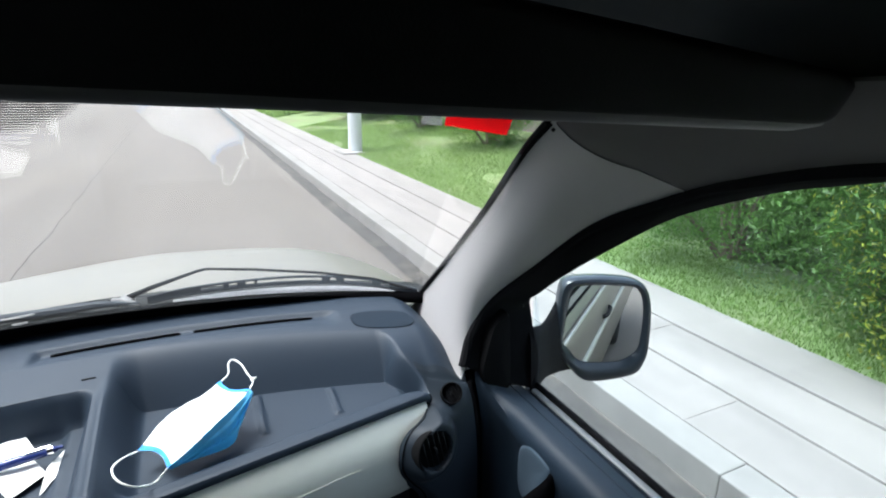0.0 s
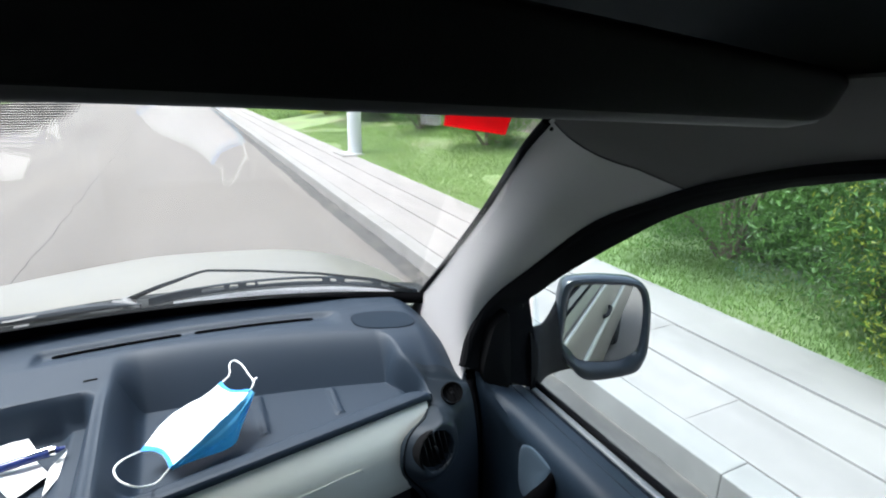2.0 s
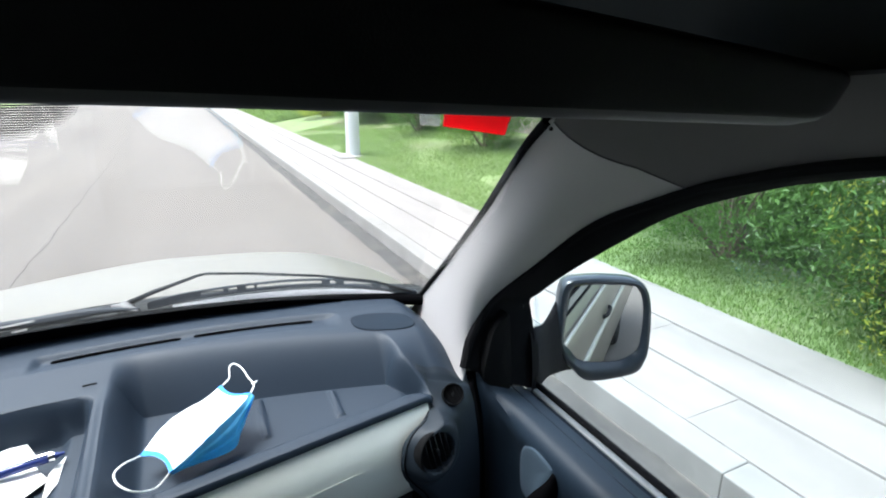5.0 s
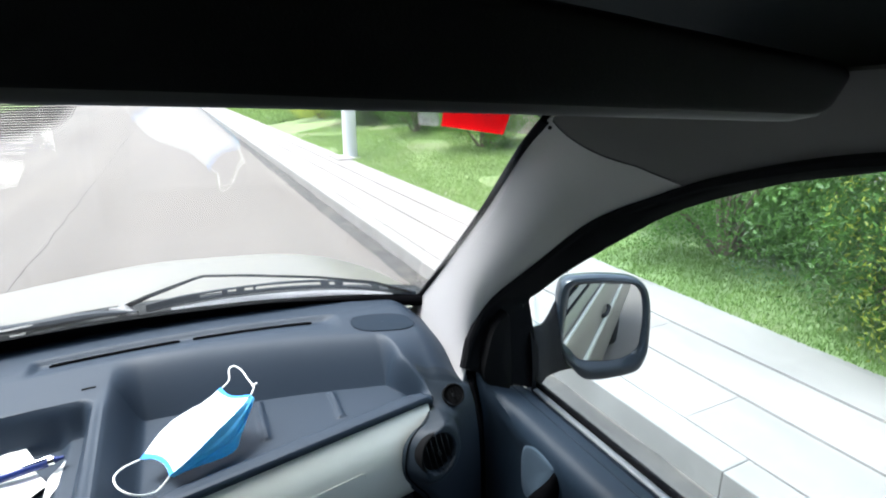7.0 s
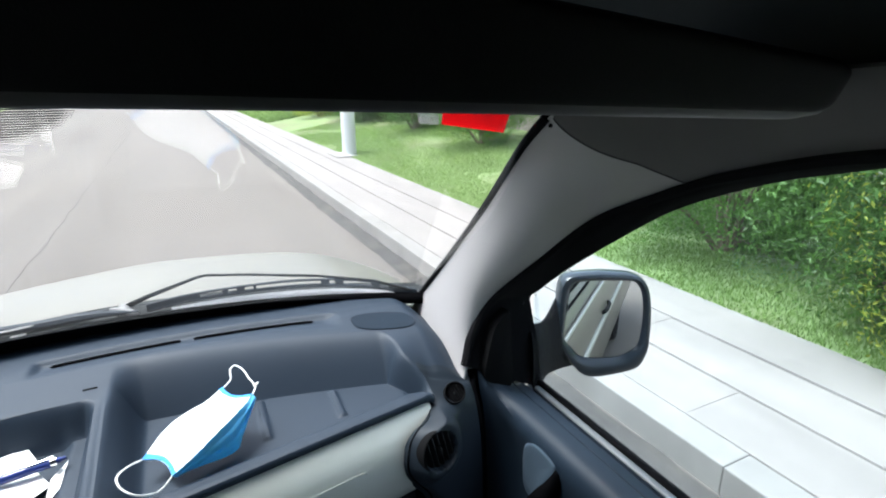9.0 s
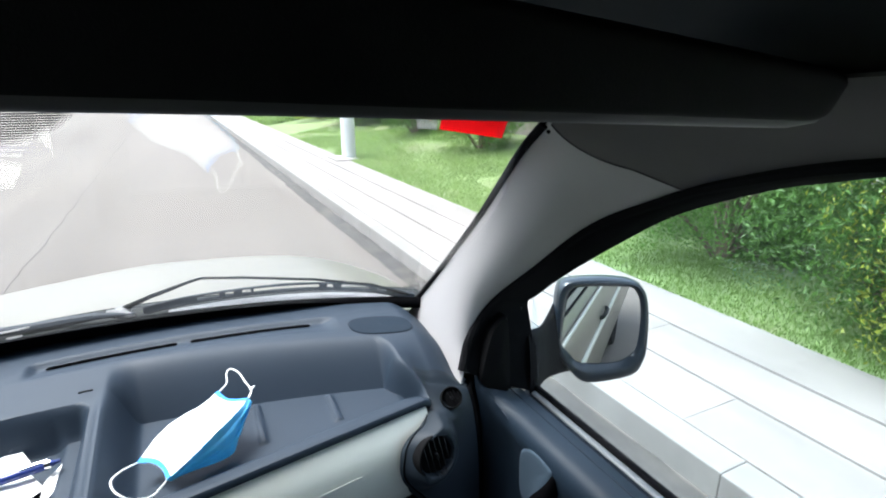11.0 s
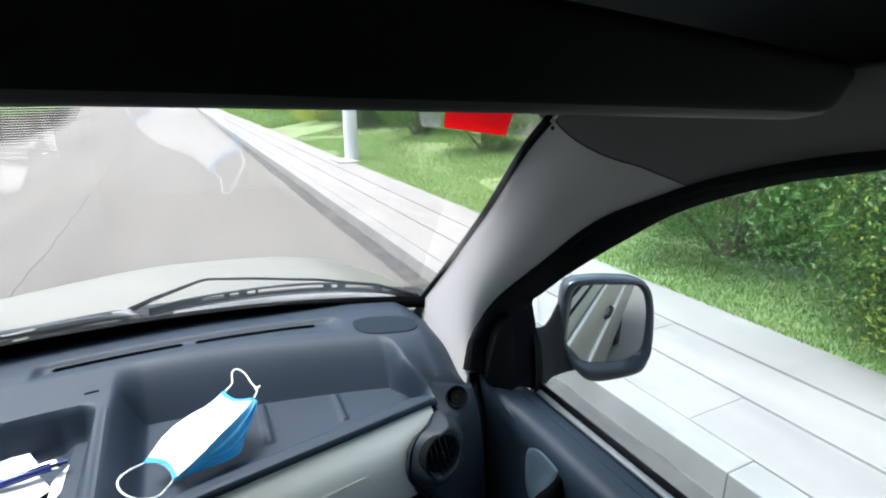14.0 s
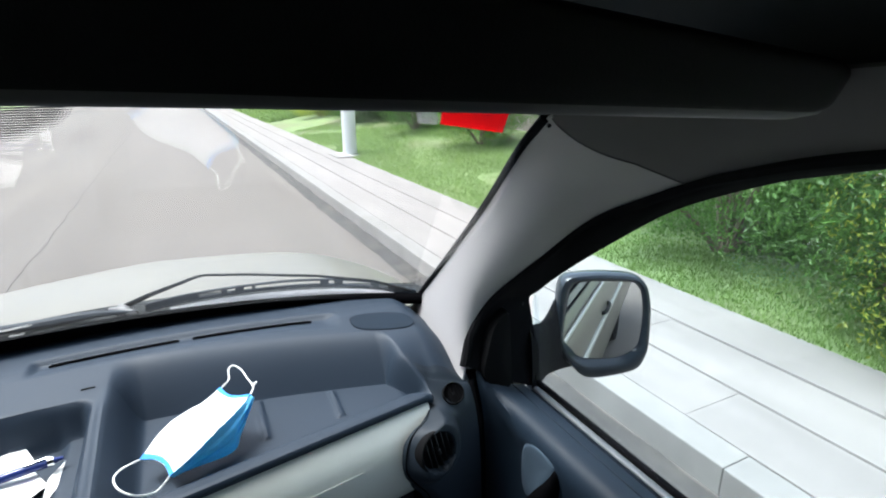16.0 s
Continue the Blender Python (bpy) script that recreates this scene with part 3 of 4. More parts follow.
for i, (a, b) in enumerate(zip(pod_l, pod_r)):
    v = i / 89
    wide = 1 - smooth_step(0.14, 0.26, v)
    row = [a + Vector((-0.006 - 0.006 * wide, 0.012, -0.012)), a + Vector((-0.002 - 0.002 * wide, 0.003, -0.003))]
    for k in range(61):
        u = k / 60
        p = a.lerp(b, u)
        p += Vector((0, -0.018, 0.012)) * (math.sin(math.pi * u ** 0.7) * smooth_step(0.05, 0.4, v))
        if v < 0.16:
            flat = Vector((p.x, p.y, EYE - dash_drop(p.x, max(p.y, 0.775)) + 0.0006))
            p = flat.lerp(p, smooth_step(0.03, 0.16, v))
        near = (p - VENT_AT) - VENT_AXIS * (p - VENT_AT).dot(VENT_AXIS)
        r = near.length
        aim = VENT_AT + near - VENT_AXIS * (0.008 * smooth_step(0.038, 0.066, r) + 0.022 * (1 - smooth_step(0.029, 0.034, r)))
        row.append(p.lerp(aim, (1 - smooth_step(0.044, 0.068, r)) * smooth_step(0.0, 0.13, u)))
    rows.append(row)
part("side_pod", sheet(rows, 0.0), POD, dashboard, "grey-blue rounded end of the dashboard, coloured darker for shade")
part("pod_gap", tube([p + Vector((0.003, 0.004, 0)) for p in pod_r], 0.006, 8), VOID, dashboard, "black gap between dashboard and door")
part("panel_gap", tube([p + Vector((-0.001, -0.0005, 0)) for p in pod_l if p.z < 0.975], 0.0011, 6), VOID, dashboard, "dark joint round the glovebox panel")


part("console_slot", tube([on_dash(p[0], p[1], 0.0005) for p in ((-0.1876, 0.9040, 1.0380), (-0.1787, 0.9050, 1.0380), (-0.1681, 0.9051, 1.0380))], 0.0016, 8), BLACK, dashboard)
for x0, x1 in ((-0.249, -0.046), (-0.0237, 0.196)):
    part("demister_slot", tube([on_dash(x, vent_y(x) + 0.001, 0.0016) for x in np.linspace(x0, x1, 40)], [0.0016] + [0.0036] * 38 + [0.0016], 8, 0.8), VOID, dashboard, "black demister slot")


def bulge(v):
    return math.copysign(abs(v) ** 0.72, v)


cx, cy = 0.322, 0.925
rows = []
for k in range(49):
    a = 2 * math.pi * k / 48
    rows.append([on_dash(cx + r * 0.060 * bulge(math.cos(a)), cy + r * 0.035 * bulge(math.sin(a)) - 0.25 * r * 0.060 * bulge(math.cos(a)), h) for r, h in ((0.02, 0.0018), (0.5, 0.0018), (0.96, 0.0016), (1.0, -0.001))])
part("speaker_grille", sheet(rows), SPEAKER, dashboard, "oval speaker cover")
part("speaker_gap", tube([r[3] + Vector((0, 0, 0.0012)) for r in rows[:-1]], 0.0004, 6, closed=True), VOID, dashboard, "dark gap round the speaker cover")

# round air vents at the end of the dashboard
def air_vent(centre, r, axis, spin, proud):
    m = Matrix.Translation(Vector(centre) + Vector(axis).normalized() * proud) @ Vector(axis).to_track_quat("Z", "Y").to_matrix().to_4x4() @ pose(0, 0, 0, 0, 0, spin)
    body = part("air_vent", turned([(r * 1.08, -0.03), (r * 1.07, 0.001), (r * 1.04, 0.0032), (r * 0.99, 0.0038), (r * 0.94, 0.001), (r * 0.90, -0.012), (r * 0.5, -0.014), (r * 0.03, -0.014)], m), VENT, dashboard, "round black air vent")
    for k in range(-2, 3):
        w = math.sqrt(max(0.05, 1 - (k / 3) ** 2)) * r * 0.84
        part("louvre", box(r * 0.055, 2 * w, 0.012, m @ pose(k * r * 0.3, 0, -0.007, 0, 38, 0), 0.0006, 1), LOUVRE, body, "dark glossy vent blade")
    part("tab", box(r * 0.16, r * 0.34, 0.010, m @ pose(0, 0, -0.001), 0.0015, 1), LOUVRE, body)


air_vent(VENT_AT, 0.036, VENT_AXIS, 8, -0.005)
air_vent((0.3821, 0.7280, 0.9731), 0.0185, (-0.26, -0.74, 0.62), 25, -0.002)

# door handle: a satin dish with a dark lever beside it
DISH = [(0.5075, 0.6895, 0.7892), (0.5029, 0.6840, 0.8310), (0.5000, 0.6743, 0.8576), (0.4979, 0.6550, 0.8766), (0.4972, 0.6339, 0.8831), (0.4972, 0.6077, 0.8830), (0.4976, 0.5843, 0.8791), (0.4986, 0.5832, 0.8704), (0.5023, 0.6005, 0.8369),
        (0.5068, 0.6226, 0.7957), (0.5110, 0.6423, 0.7576), (0.5130, 0.6616, 0.7395), (0.5133, 0.6824, 0.7369), (0.5113, 0.6904, 0.7554)]
rim = spline(DISH + DISH[:1], 84)[:-1]
mid = sum(rim, Vector()) / len(rim)
bm = bmesh.new()
loops = [[bm.verts.new(mid.lerp(p, g) + Vector((deep, 0, 0))) for p in rim] for g, deep in ((1.06, 0.016), (1.03, 0.008), (1.0, 0.003), (0.95, 0.0010), (0.85, 0.0004), (0.65, 0.0010), (0.4, 0.0020), (0.15, 0.0026))]
for a, b in zip(loops, loops[1:]):
    for k in range(len(a)):
        bm.faces.new((a[k], a[(k + 1) % len(a)], b[(k + 1) % len(b)], b[k]))
bm.faces.new(loops[-1])
handle = part("door_handle", bm, HANDLE, van, "satin blue-grey door handle dish")
# opening behind the dish with the pull lever in it
part("recess", tube(spline([(0.505, 0.578, 0.872), (0.509, 0.588, 0.842), (0.513, 0.604, 0.806), (0.516, 0.622, 0.772), (0.519, 0.640, 0.735)], 20), [0.003] + [0.008 + 0.0012 * k for k in range(19)], 14), VOID, handle, "black opening beside the dish")
part("lever", tube(spline([(0.496, 0.548, 0.815), (0.497, 0.562, 0.812), (0.500, 0.580, 0.792), (0.505, 0.596, 0.755), (0.509, 0.606, 0.715)], 20), [0.003] + [0.008] * 18 + [0.004], 14, 0.7), DASH_DARK, handle, "dark pull lever")

# mirror corner of the door: a dark plate and the channels that guide the window
PLATE = [(0.4919, 0.7750, 1.0594), (0.5287, 0.7750, 1.0906), (0.5419, 0.7750, 0.9148), (0.5072, 0.7750, 0.9103), (0.4683, 0.7750, 0.9552)]
plate_mid = sum((Vector(p) for p in PLATE), Vector()) / len(PLATE)
plate_rim = [Vector(p) for p in PLATE]
ring = []
for i in range(len(plate_rim)):
    a, b, c = plate_rim[i - 1], plate_rim[i], plate_rim[(i + 1) % len(plate_rim)]
    for f in (0.0, 0.25, 0.5, 0.75, 1.0):
        p, q = b.lerp(a, 0.25), b.lerp(c, 0.25)
        ring.append((1 - f) ** 2 * p + 2 * f * (1 - f) * b + f * f * q)
bm = bmesh.new()
loops = [[bm.verts.new(plate_mid.lerp(p, g) + Vector((0, back, 0))) for p in ring] for g, back in ((1.0, 0.03), (1.0, 0.004), (0.96, 0.0), (0.5, -0.004), (0.05, -0.006))]
for a, b in zip(loops, loops[1:]):
    for k in range(len(a)):
        bm.faces.new((a[k], a[(k + 1) % len(a)], b[(k + 1) % len(b)], b[k]))
bm.faces.new(loops[-1])
part("mirror_plate", bm, VENT, van, "dark plastic plate in the front corner of the door window")
for upper, lower in (((0.5880, 0.8049, 1.0819), (0.5940, 0.8002, 0.8887)), ((0.5720, 0.8116, 1.0577), (0.5780, 0.8146, 0.8879))):
    part("window_channel", tube([Vector(upper).lerp(Vector(lower), k / 5) + Vector((-0.012, 0, 0)) for k in range(6)], 0.0035, 8), DASH_DARK, van, "dark window channel strip")

# door mirror: outlines of the glass and of the housing in the plane of the glass
centre = Vector((0.8505, 0.8488, 0.9421))
normal = Vector((-0.4198, -0.9040, 0.0807)).normalized()
ux = Vector((normal.y, -normal.x, 0)).normalized() * -1
uy = ux.cross(normal).normalized()
if uy.z < 0:
    uy = -uy
GLASS = [(-0.0851, 0.1023), (-0.0528, 0.1170), (0.0467, 0.1160), (0.0687, 0.1062), (0.0798, 0.0840), (0.0857, 0.0421), (0.0845, -0.0103), (0.0775, -0.0433), (0.0530, -0.0632), (0.0194, -0.0729), (-0.0518, -0.0719), (-0.0803, -0.0468), (-0.0992, -0.0207), (-0.0962, 0.0303)]
HOUSING = [(-0.0996, 0.1297), (-0.0342, 0.1386), (0.0319, 0.1366), (0.0697, 0.1280), (0.0898, 0.1087), (0.1004, 0.0768), (0.1058, 0.0278), (0.1062, -0.0437), (0.0991, -0.0741), (0.0830, -0.1010), (0.0423, -0.1150), (-0.0191, -0.1240), (-0.0540, -0.1150), (-0.0955, -0.0698), (-0.1125, -0.0262), (-0.1169, 0.0446), (-0.1150, 0.1000)]


def outline(pts, n=96):
    """The closed smooth curve through pts, one point for each even angle about the middle."""
    loop = spline([Vector((*p, 0)) for p in pts[-2:] + pts + pts[:3]], 600)
    polar = sorted((math.atan2(p.y, p.x), p.length) for p in loop)
    ang, rad = [p[0] for p in polar], [p[1] for p in polar]
    a = np.linspace(-math.pi, math.pi, n, endpoint=False)
    return list(zip(a, np.interp(a, ang, rad, period=2 * math.pi)))


glass_o, house_o = outline(GLASS), outline(HOUSING)


def mirror_ring(mix, grow, back):
    """A ring between the glass (mix 0) and the housing (mix 1), scaled by grow and set back from the glass."""
    out = []
    for (a, r), (_, q) in zip(glass_o, house_o):
        l = (r + (q - r) * mix) * grow
        out.append(centre + ux * (l * math.cos(a)) + uy * (l * math.sin(a)) - normal * back)
    return out


def shell_rings(rings, cap_first=False, cap_last=True):
    bm = bmesh.new()
    v = [[bm.verts.new(p) for p in r] for r in rings]
    for a, b in zip(v, v[1:]):
        for k in range(len(a)):
            bm.faces.new((a[k], a[(k + 1) % len(a)], b[(k + 1) % len(b)], b[k]))
    if cap_first:
        bm.faces.new(v[0][::-1])
    if cap_last:
        bm.faces.new(v[-1])
    return bm


side_mirror = part("side_mirror", shell_rings([mirror_ring(0, 1.0, 0.012), mirror_ring(0.05, 1.0, 0.0), mirror_ring(0.30, 1.0, -0.009), mirror_ring(0.5, 1.0, -0.0115), mirror_ring(0.8, 1.0, -0.010), mirror_ring(1, 0.99, -0.004), mirror_ring(1, 1.0, 0.006), mirror_ring(1, 0.99, 0.03), mirror_ring(1, 0.93, 0.06), mirror_ring(1, 0.75, 0.09), mirror_ring(1, 0.35, 0.105)]), MIRROR_SHELL, van, "dark grey plastic door mirror")
part("mirror_glass", shell_rings([mirror_ring(0, 1.0, 0.005), mirror_ring(0, 1.0, 0.0)], True, True), MIRROR, side_mirror, "silvered mirror glass", smooth=False)
# the arm swells from the door's corner into the housing
arm_top = spline([(0.5917, 0.8000, 1.0297), (0.6268, 0.8200, 1.0149), (0.6608, 0.8450, 1.0023), (0.7014, 0.8800, 0.9957), (0.7384, 0.9100, 1.0019), (0.7721, 0.9350, 1.0122), (0.8215, 0.9550, 1.0258)], 24)
arm_low = spline([(0.5985, 0.7970, 0.8730), (0.6339, 0.8150, 0.8667), (0.6633, 0.8400, 0.8618), (0.7137, 0.8800, 0.8445), (0.7793, 0.9100, 0.8255), (0.8374, 0.9350, 0.8040), (0.9094, 0.9550, 0.7838)], 24)
arm_rows = []
for a, b in zip(arm_top, arm_low):
    mid, half = (a + b) / 2, (a - b) / 2
    depth = Vector((0.012, 0.03, 0))
    arm_rows.append([mid + half * math.sin(q) + depth * math.cos(q) for q in (2 * math.pi * n / 24 for n in range(25))])
part("mirror_arm", sheet(arm_rows), RUBBER, side_mirror, "dark plastic mirror arm")

# red sticker and dotted band on the windscreen
def on_glass(x, y, proud=-0.004):
    """The windscreen's inner face along a sight line from the cabin: x and height as fractions of the depth."""
    lo, hi = 0.3, 1.6
    for _ in range(40):
        d = (lo + hi) / 2
        p = Vector((x * d, d, EYE + y * d))
        v = max(0.0, min(1.0, (p.z - (EYE - 0.465)) / 0.477))
        g = glass_point(p.x / (1 - 0.07 * v), v)
        if d < g.y:
            lo = d
        else:
            hi = d
    return Vector((x * lo, lo, EYE + y * lo)) * 1.0 + Vector((0, proud, proud * 0.8))


q4 = [on_glass(*(0.4947, -0.0382)), on_glass(*(0.6608, -0.0408)), on_glass(*(0.6397, -0.0967)), on_glass(*(0.4895, -0.0730))]
rows = [[q4[0].lerp(q4[1], i / 6).lerp(q4[3].lerp(q4[2], i / 6), j / 3) for i in range(7)] for j in range(4)]
part("windscreen_sticker", sheet(rows, 0.001), RED, windscreen, "translucent red sticker")

bm = bmesh.new()
for i in range(80):
    for j in range(36):
        sx, sz = -0.42 + 0.0042 * i + (0.0021 if j % 2 else 0), 0.02 - 0.0036 * j
        far = math.hypot((sx + 0.26) / 0.14, sz / 0.08)
        if far > 1:
            continue
        c = on_glass(sx, sz, -0.0035)
        size = 0.0016 * min(1.0, 0.45 + 4 * (1 - far))
        ring = [bm.verts.new(c + Vector((size * math.cos(a), -0.68 * size * math.sin(a), 0.66 * size * math.sin(a)))) for a in (math.pi * k / 3 for k in range(6))]
        bm.faces.new(ring)
tagged(part("dotted_band", bm, BLACK, windscreen, "black printed dots round the mirror mount"), kind="stuff")

q4 = [on_glass(*(0.4368, -0.0428)), on_glass(*(0.4832, -0.0436)), on_glass(*(0.4830, -0.0739)), on_glass(*(0.4388, -0.0693))]
rows = [[q4[0].lerp(q4[1], i / 4).lerp(q4[3].lerp(q4[2], i / 4), j / 3) for i in range(5)] for j in range(4)]
part("clear_sticker", sheet(rows, 0.001), FILM, windscreen, "small pale translucent sticker")

# ---- the van: outside ----
def hood_point(x, y):
    s = (x - MID) / 0.7
    return Vector((x, y, EYE - 0.496 - 0.05 * max(0.0, y - 1.34) - 0.1 * abs(s) ** 4 - 0.05 * max(0.0, -0.1 - x) - 1.05 * max(0.0, y - 1.7 + 0.3 * (x - MID) ** 2) ** 1.5 + 0.002 * math.cos(s * 9)))


part("bonnet", sheet([[hood_point(x, y) for y in np.linspace(1.335 - 0.42 * (x - MID) ** 2, 2.08, 44)] for x in np.linspace(MID - 0.70, MID + 0.70, 60)], 0.01), PAINT, van, "beige metallic bonnet")
part("cowl", sheet([[Vector((x, base_y(x) - 0.005 + w, EYE - 0.470 - 0.08 * w - 0.006 * math.sin(w * 150) ** 2)) for w in np.linspace(0, 0.165, 24)] for x in np.linspace(MID - 0.64, MID + 0.64, 50)], 0.006), COWL, van, "dark weathered plastic scuttle panel under the wipers")
for side in (0, 1):
    flip = mirrored if side else (lambda p: Vector(p))
    flank = [(0.615, 0.872), (0.64, 0.835), (0.682, 0.775), (0.697, 0.71), (0.700, 0.62), (0.692, 0.45), (0.67, 0.30), (0.63, 0.24)]
    part("flank", sheet([[flip((x, y, z)) for x, z in flank] for y in np.linspace(-2.9, 0.85, 40)], 0.01), PAINT, van, "beige metallic body side")
    wing = [(0.50, 0.915), (0.54, 0.905), (0.61, 0.88), (0.68, 0.83), (0.725, 0.70), (0.735, 0.5), (0.71, 0.3)]
    part("front_wing", sheet([[flip((x - 0.10 * smooth_step(1.6, 2.1, y), y, z - 0.06 * max(0, y - 1.2) - 0.35 * max(0, y - 1.8))) for x, z in wing] for y in np.linspace(0.85, 2.05, 30)], 0.01), PAINT, van)
    part("rear_panel", sheet([[flip((0.625 - 0.03 * (k / 8) ** 2, y, 0.86 + 0.70 * k / 8)) for k in range(9)] for y in np.linspace(-2.9, -0.52, 20)], 0.01), PAINT, van)
    for y in (1.25, -2.1):
        wheel = part("wheel", turned([(0.19, -0.09), (0.29, -0.085), (0.305, -0.06), (0.305, 0.06), (0.29, 0.085), (0.19, 0.09)], Matrix.Translation(flip((0.54, y, 0.305))) @ pose(0, 0, 0, 0, 90, 0)), RUBBER, van, "black tyre on a steel wheel")
        part("rim", turned([(0.19, -0.08), (0.19, 0.08), (0.15, 0.06), (0.05, 0.085)], Matrix.Translation(flip((0.54, y, 0.305))) @ pose(0, 0, 0, 0, -90 if side else 90, 0)), SILVER, wheel)
pull = part("outer_handle", tube(spline([(0.692, -0.64, 0.645), (0.712, -0.62, 0.645), (0.716, -0.53, 0.645), (0.712, -0.44, 0.645), (0.692, -0.42, 0.645)], 16), 0.010, 10), BLACK, van, "black outer door handle")
part("side_line", tube([(0.703, y, 0.600) for y in np.linspace(-2.0, 0.8, 8)], 0.009, 10, 1.6), SILVER, van, "pale line along the side")
for x, z, r in ((0.630, 0.848, 0.008), (0.652, 0.818, 0.006)):
    part("waist_seal", tube([(x, y, z) for y in np.linspace(-0.5, 0.7, 6)], r, 8), RUBBER, van, "black seal under the side window")
# silver rod added for the sky's reflection along the belt crease
part("belt_highlight", tube([(0.690, y, 0.779) for y in np.linspace(-2.6, 0.7, 8)], 0.007, 10), SILVER, van, "pale line standing in for sky light on the belt crease")
part("roof", sheet([[Vector((MID + 0.755 * math.cos(math.pi * k / 24), y, EYE + 0.03 + 0.15 * math.sin(math.pi * k / 24) ** 0.5 - 0.13 * smooth_step(0.2, 0.68, y))) for k in range(25)] for y in np.linspace(-2.9, 0.66, 40)], 0.012), PAINT, van, "beige metallic roof")
part("rear_doors", box(1.52, 0.04, 1.32, pose(MID, -2.89, 0.93), 0.015), PAINT, van)
part("rear_header", sheet([[Vector((MID + 0.755 * math.cos(math.pi * k / 24), -2.885, EYE + 0.03 + f * 0.15 * math.sin(math.pi * k / 24) ** 0.5)) for k in range(25)] for f in (-0.1, 0.5, 1)], 0.01), PAINT, van)
part("bulkhead", box(1.36, 0.02, 1.25, pose(MID, -0.95, 0.98), 0.005), DASH_DARK, van)
part("door_post", box(0.10, 0.01, 0.66, pose(0.487, 0.825, 0.62), 0.002), BLACK, van)
part("cabin_floor", box(1.3, 4.0, 0.03, pose(MID, -0.9, 0.30), 0.005), DASH_DARK, van)
part("nose", box(1.25, 0.08, 0.5, pose(MID, 2.0, 0.55), 0.03), PAINT, van)
part("firewall", box(1.25, 0.02, 0.62, pose(MID, 1.12, 0.66), 0.003), BLACK, van)

part("windscreen_foot_seal", tube([(x, base_y(x) - 0.008, EYE - 0.459) for x in np.linspace(-0.78, 0.445, 50)], 0.013, 10), VOID, van, "black rubber seal at the foot of the windscreen")

LIP_FAR = spline([(-0.0591, 1.1954, 1.0404), (-0.0035, 1.1896, 1.0438), (0.0651, 1.1786, 1.0470), (0.1707, 1.1537, 1.0504), (0.2896, 1.1140, 1.0496), (0.4075, 1.0622, 1.0414), (0.4492, 1.0410, 1.0353)], 40)
LIP_NEAR = spline([(-0.0590, 1.1654, 1.0420), (-0.0050, 1.1597, 1.0425), (0.0616, 1.1493, 1.0415), (0.1646, 1.1254, 1.0403), (0.2813, 1.0872, 1.0382), (0.3973, 1.0372, 1.0311), (0.4385, 1.0166, 1.0352)], 40)
part("scuttle_lip", sheet([[b.lerp(a, k / 6) + Vector((0, 0, 0.002)) * math.sin(math.pi * k / 6) for k in range(7)] for a, b in zip(LIP_FAR, LIP_NEAR)], 0.003), PALE_TRIM, van, "pale satin trim at the foot of the windscreen")
for px in (0.905, 0.955):
    a, b = LIP_FAR[int(px * 39)], LIP_NEAR[int(px * 39)]
    part("trim_clip", tube([b.lerp(a, 0.25) + Vector((0, 0, 0.003)), b.lerp(a, 0.6) + Vector((0.002, 0, 0.006)), b.lerp(a, 0.95) + Vector((0.004, 0, 0.004))], 0.0026, 8), BLACK, van, "small dark trim clip")

# wipers
def wiper(path, r, flat=1.0):
    return tube(spline(path, 30), r, 8, flat)


w1 = part("wiper", tube([(-0.1686, 1.2500, 1.0351), (-0.0980, 1.2400, 1.0624), (-0.0076, 1.2200, 1.0932), (0.0132, 1.2100, 1.0997), (0.1048, 1.1700, 1.0992), (0.2397, 1.1100, 1.0928), (0.3500, 1.0500, 1.0825), (0.4270, 1.0150, 1.0570)], [0.006, 0.005, 0.0034, 0.003, 0.003, 0.003, 0.003, 0.003], 8), BLACK, van, "black windscreen wiper")
BLADE = spline([(-0.1066, 1.2100, 1.0466), (-0.0402, 1.1950, 1.0592), (0.0269, 1.1800, 1.0662), (0.0951, 1.1600, 1.0725), (0.1643, 1.1400, 1.0761), (0.2342, 1.1180, 1.0763), (0.3042, 1.0920, 1.0726), (0.3702, 1.0520, 1.0669), (0.4345, 1.0100, 1.0535)], 97)
BLADE_GAPS = [(0.198, 0.277), (0.300, 0.335), (0.360, 0.398), (0.408, 0.610), (0.619, 0.642), (0.677, 0.698), (0.731, 0.835), (0.860, 0.894)]
blade = part("wiper_blade", tube([p + Vector((0, 0, -0.0072)) for p in BLADE], [0.0015] + [0.0042] * 95 + [0.0015], 8), BLADE_GREY, w1, "dark rubber wiper blade")
part("blade_spine", tube([p + Vector((0, 0, 0.0058)) for p in BLADE], [0.0010] + [0.0030] * 95 + [0.0012], 8), BLADE_GREY, w1, "dark spine of the wiper blade")
bridge_from = 0.0
for g0, g1 in BLADE_GAPS + [(1.0, 1.0)]:
    k0, k1 = int(round(bridge_from * 96)), int(round(g0 * 96))
    if k1 > k0:
        part("blade_bridge", sheet([[BLADE[k] + Vector((0, 0, h)) for h in (-0.0072, -0.002, 0.003, 0.0058)] for k in range(k0, k1 + 1)], 0.003), BLADE_GREY, blade, "dark bridge of the wiper blade")
    bridge_from = g1
part("hub", tube([(-0.1767, 1.2400, 1.0446), (-0.1622, 1.2350, 1.0424), (-0.1395, 1.2250, 1.0366), (-0.1251, 1.2200, 1.0331)], [0.004, 0.0075, 0.008, 0.005], 10), CLAW, w1, "weathered grey wiper hub")
part("pivot_cap", turned([(0.016, -0.01), (0.016, 0.006), (0.010, 0.012), (0.004, 0.013)], Matrix.Translation((-0.1497, 1.2500, 1.0353)), 20), CLAW, w1, "weathered grey wiper pivot cap")
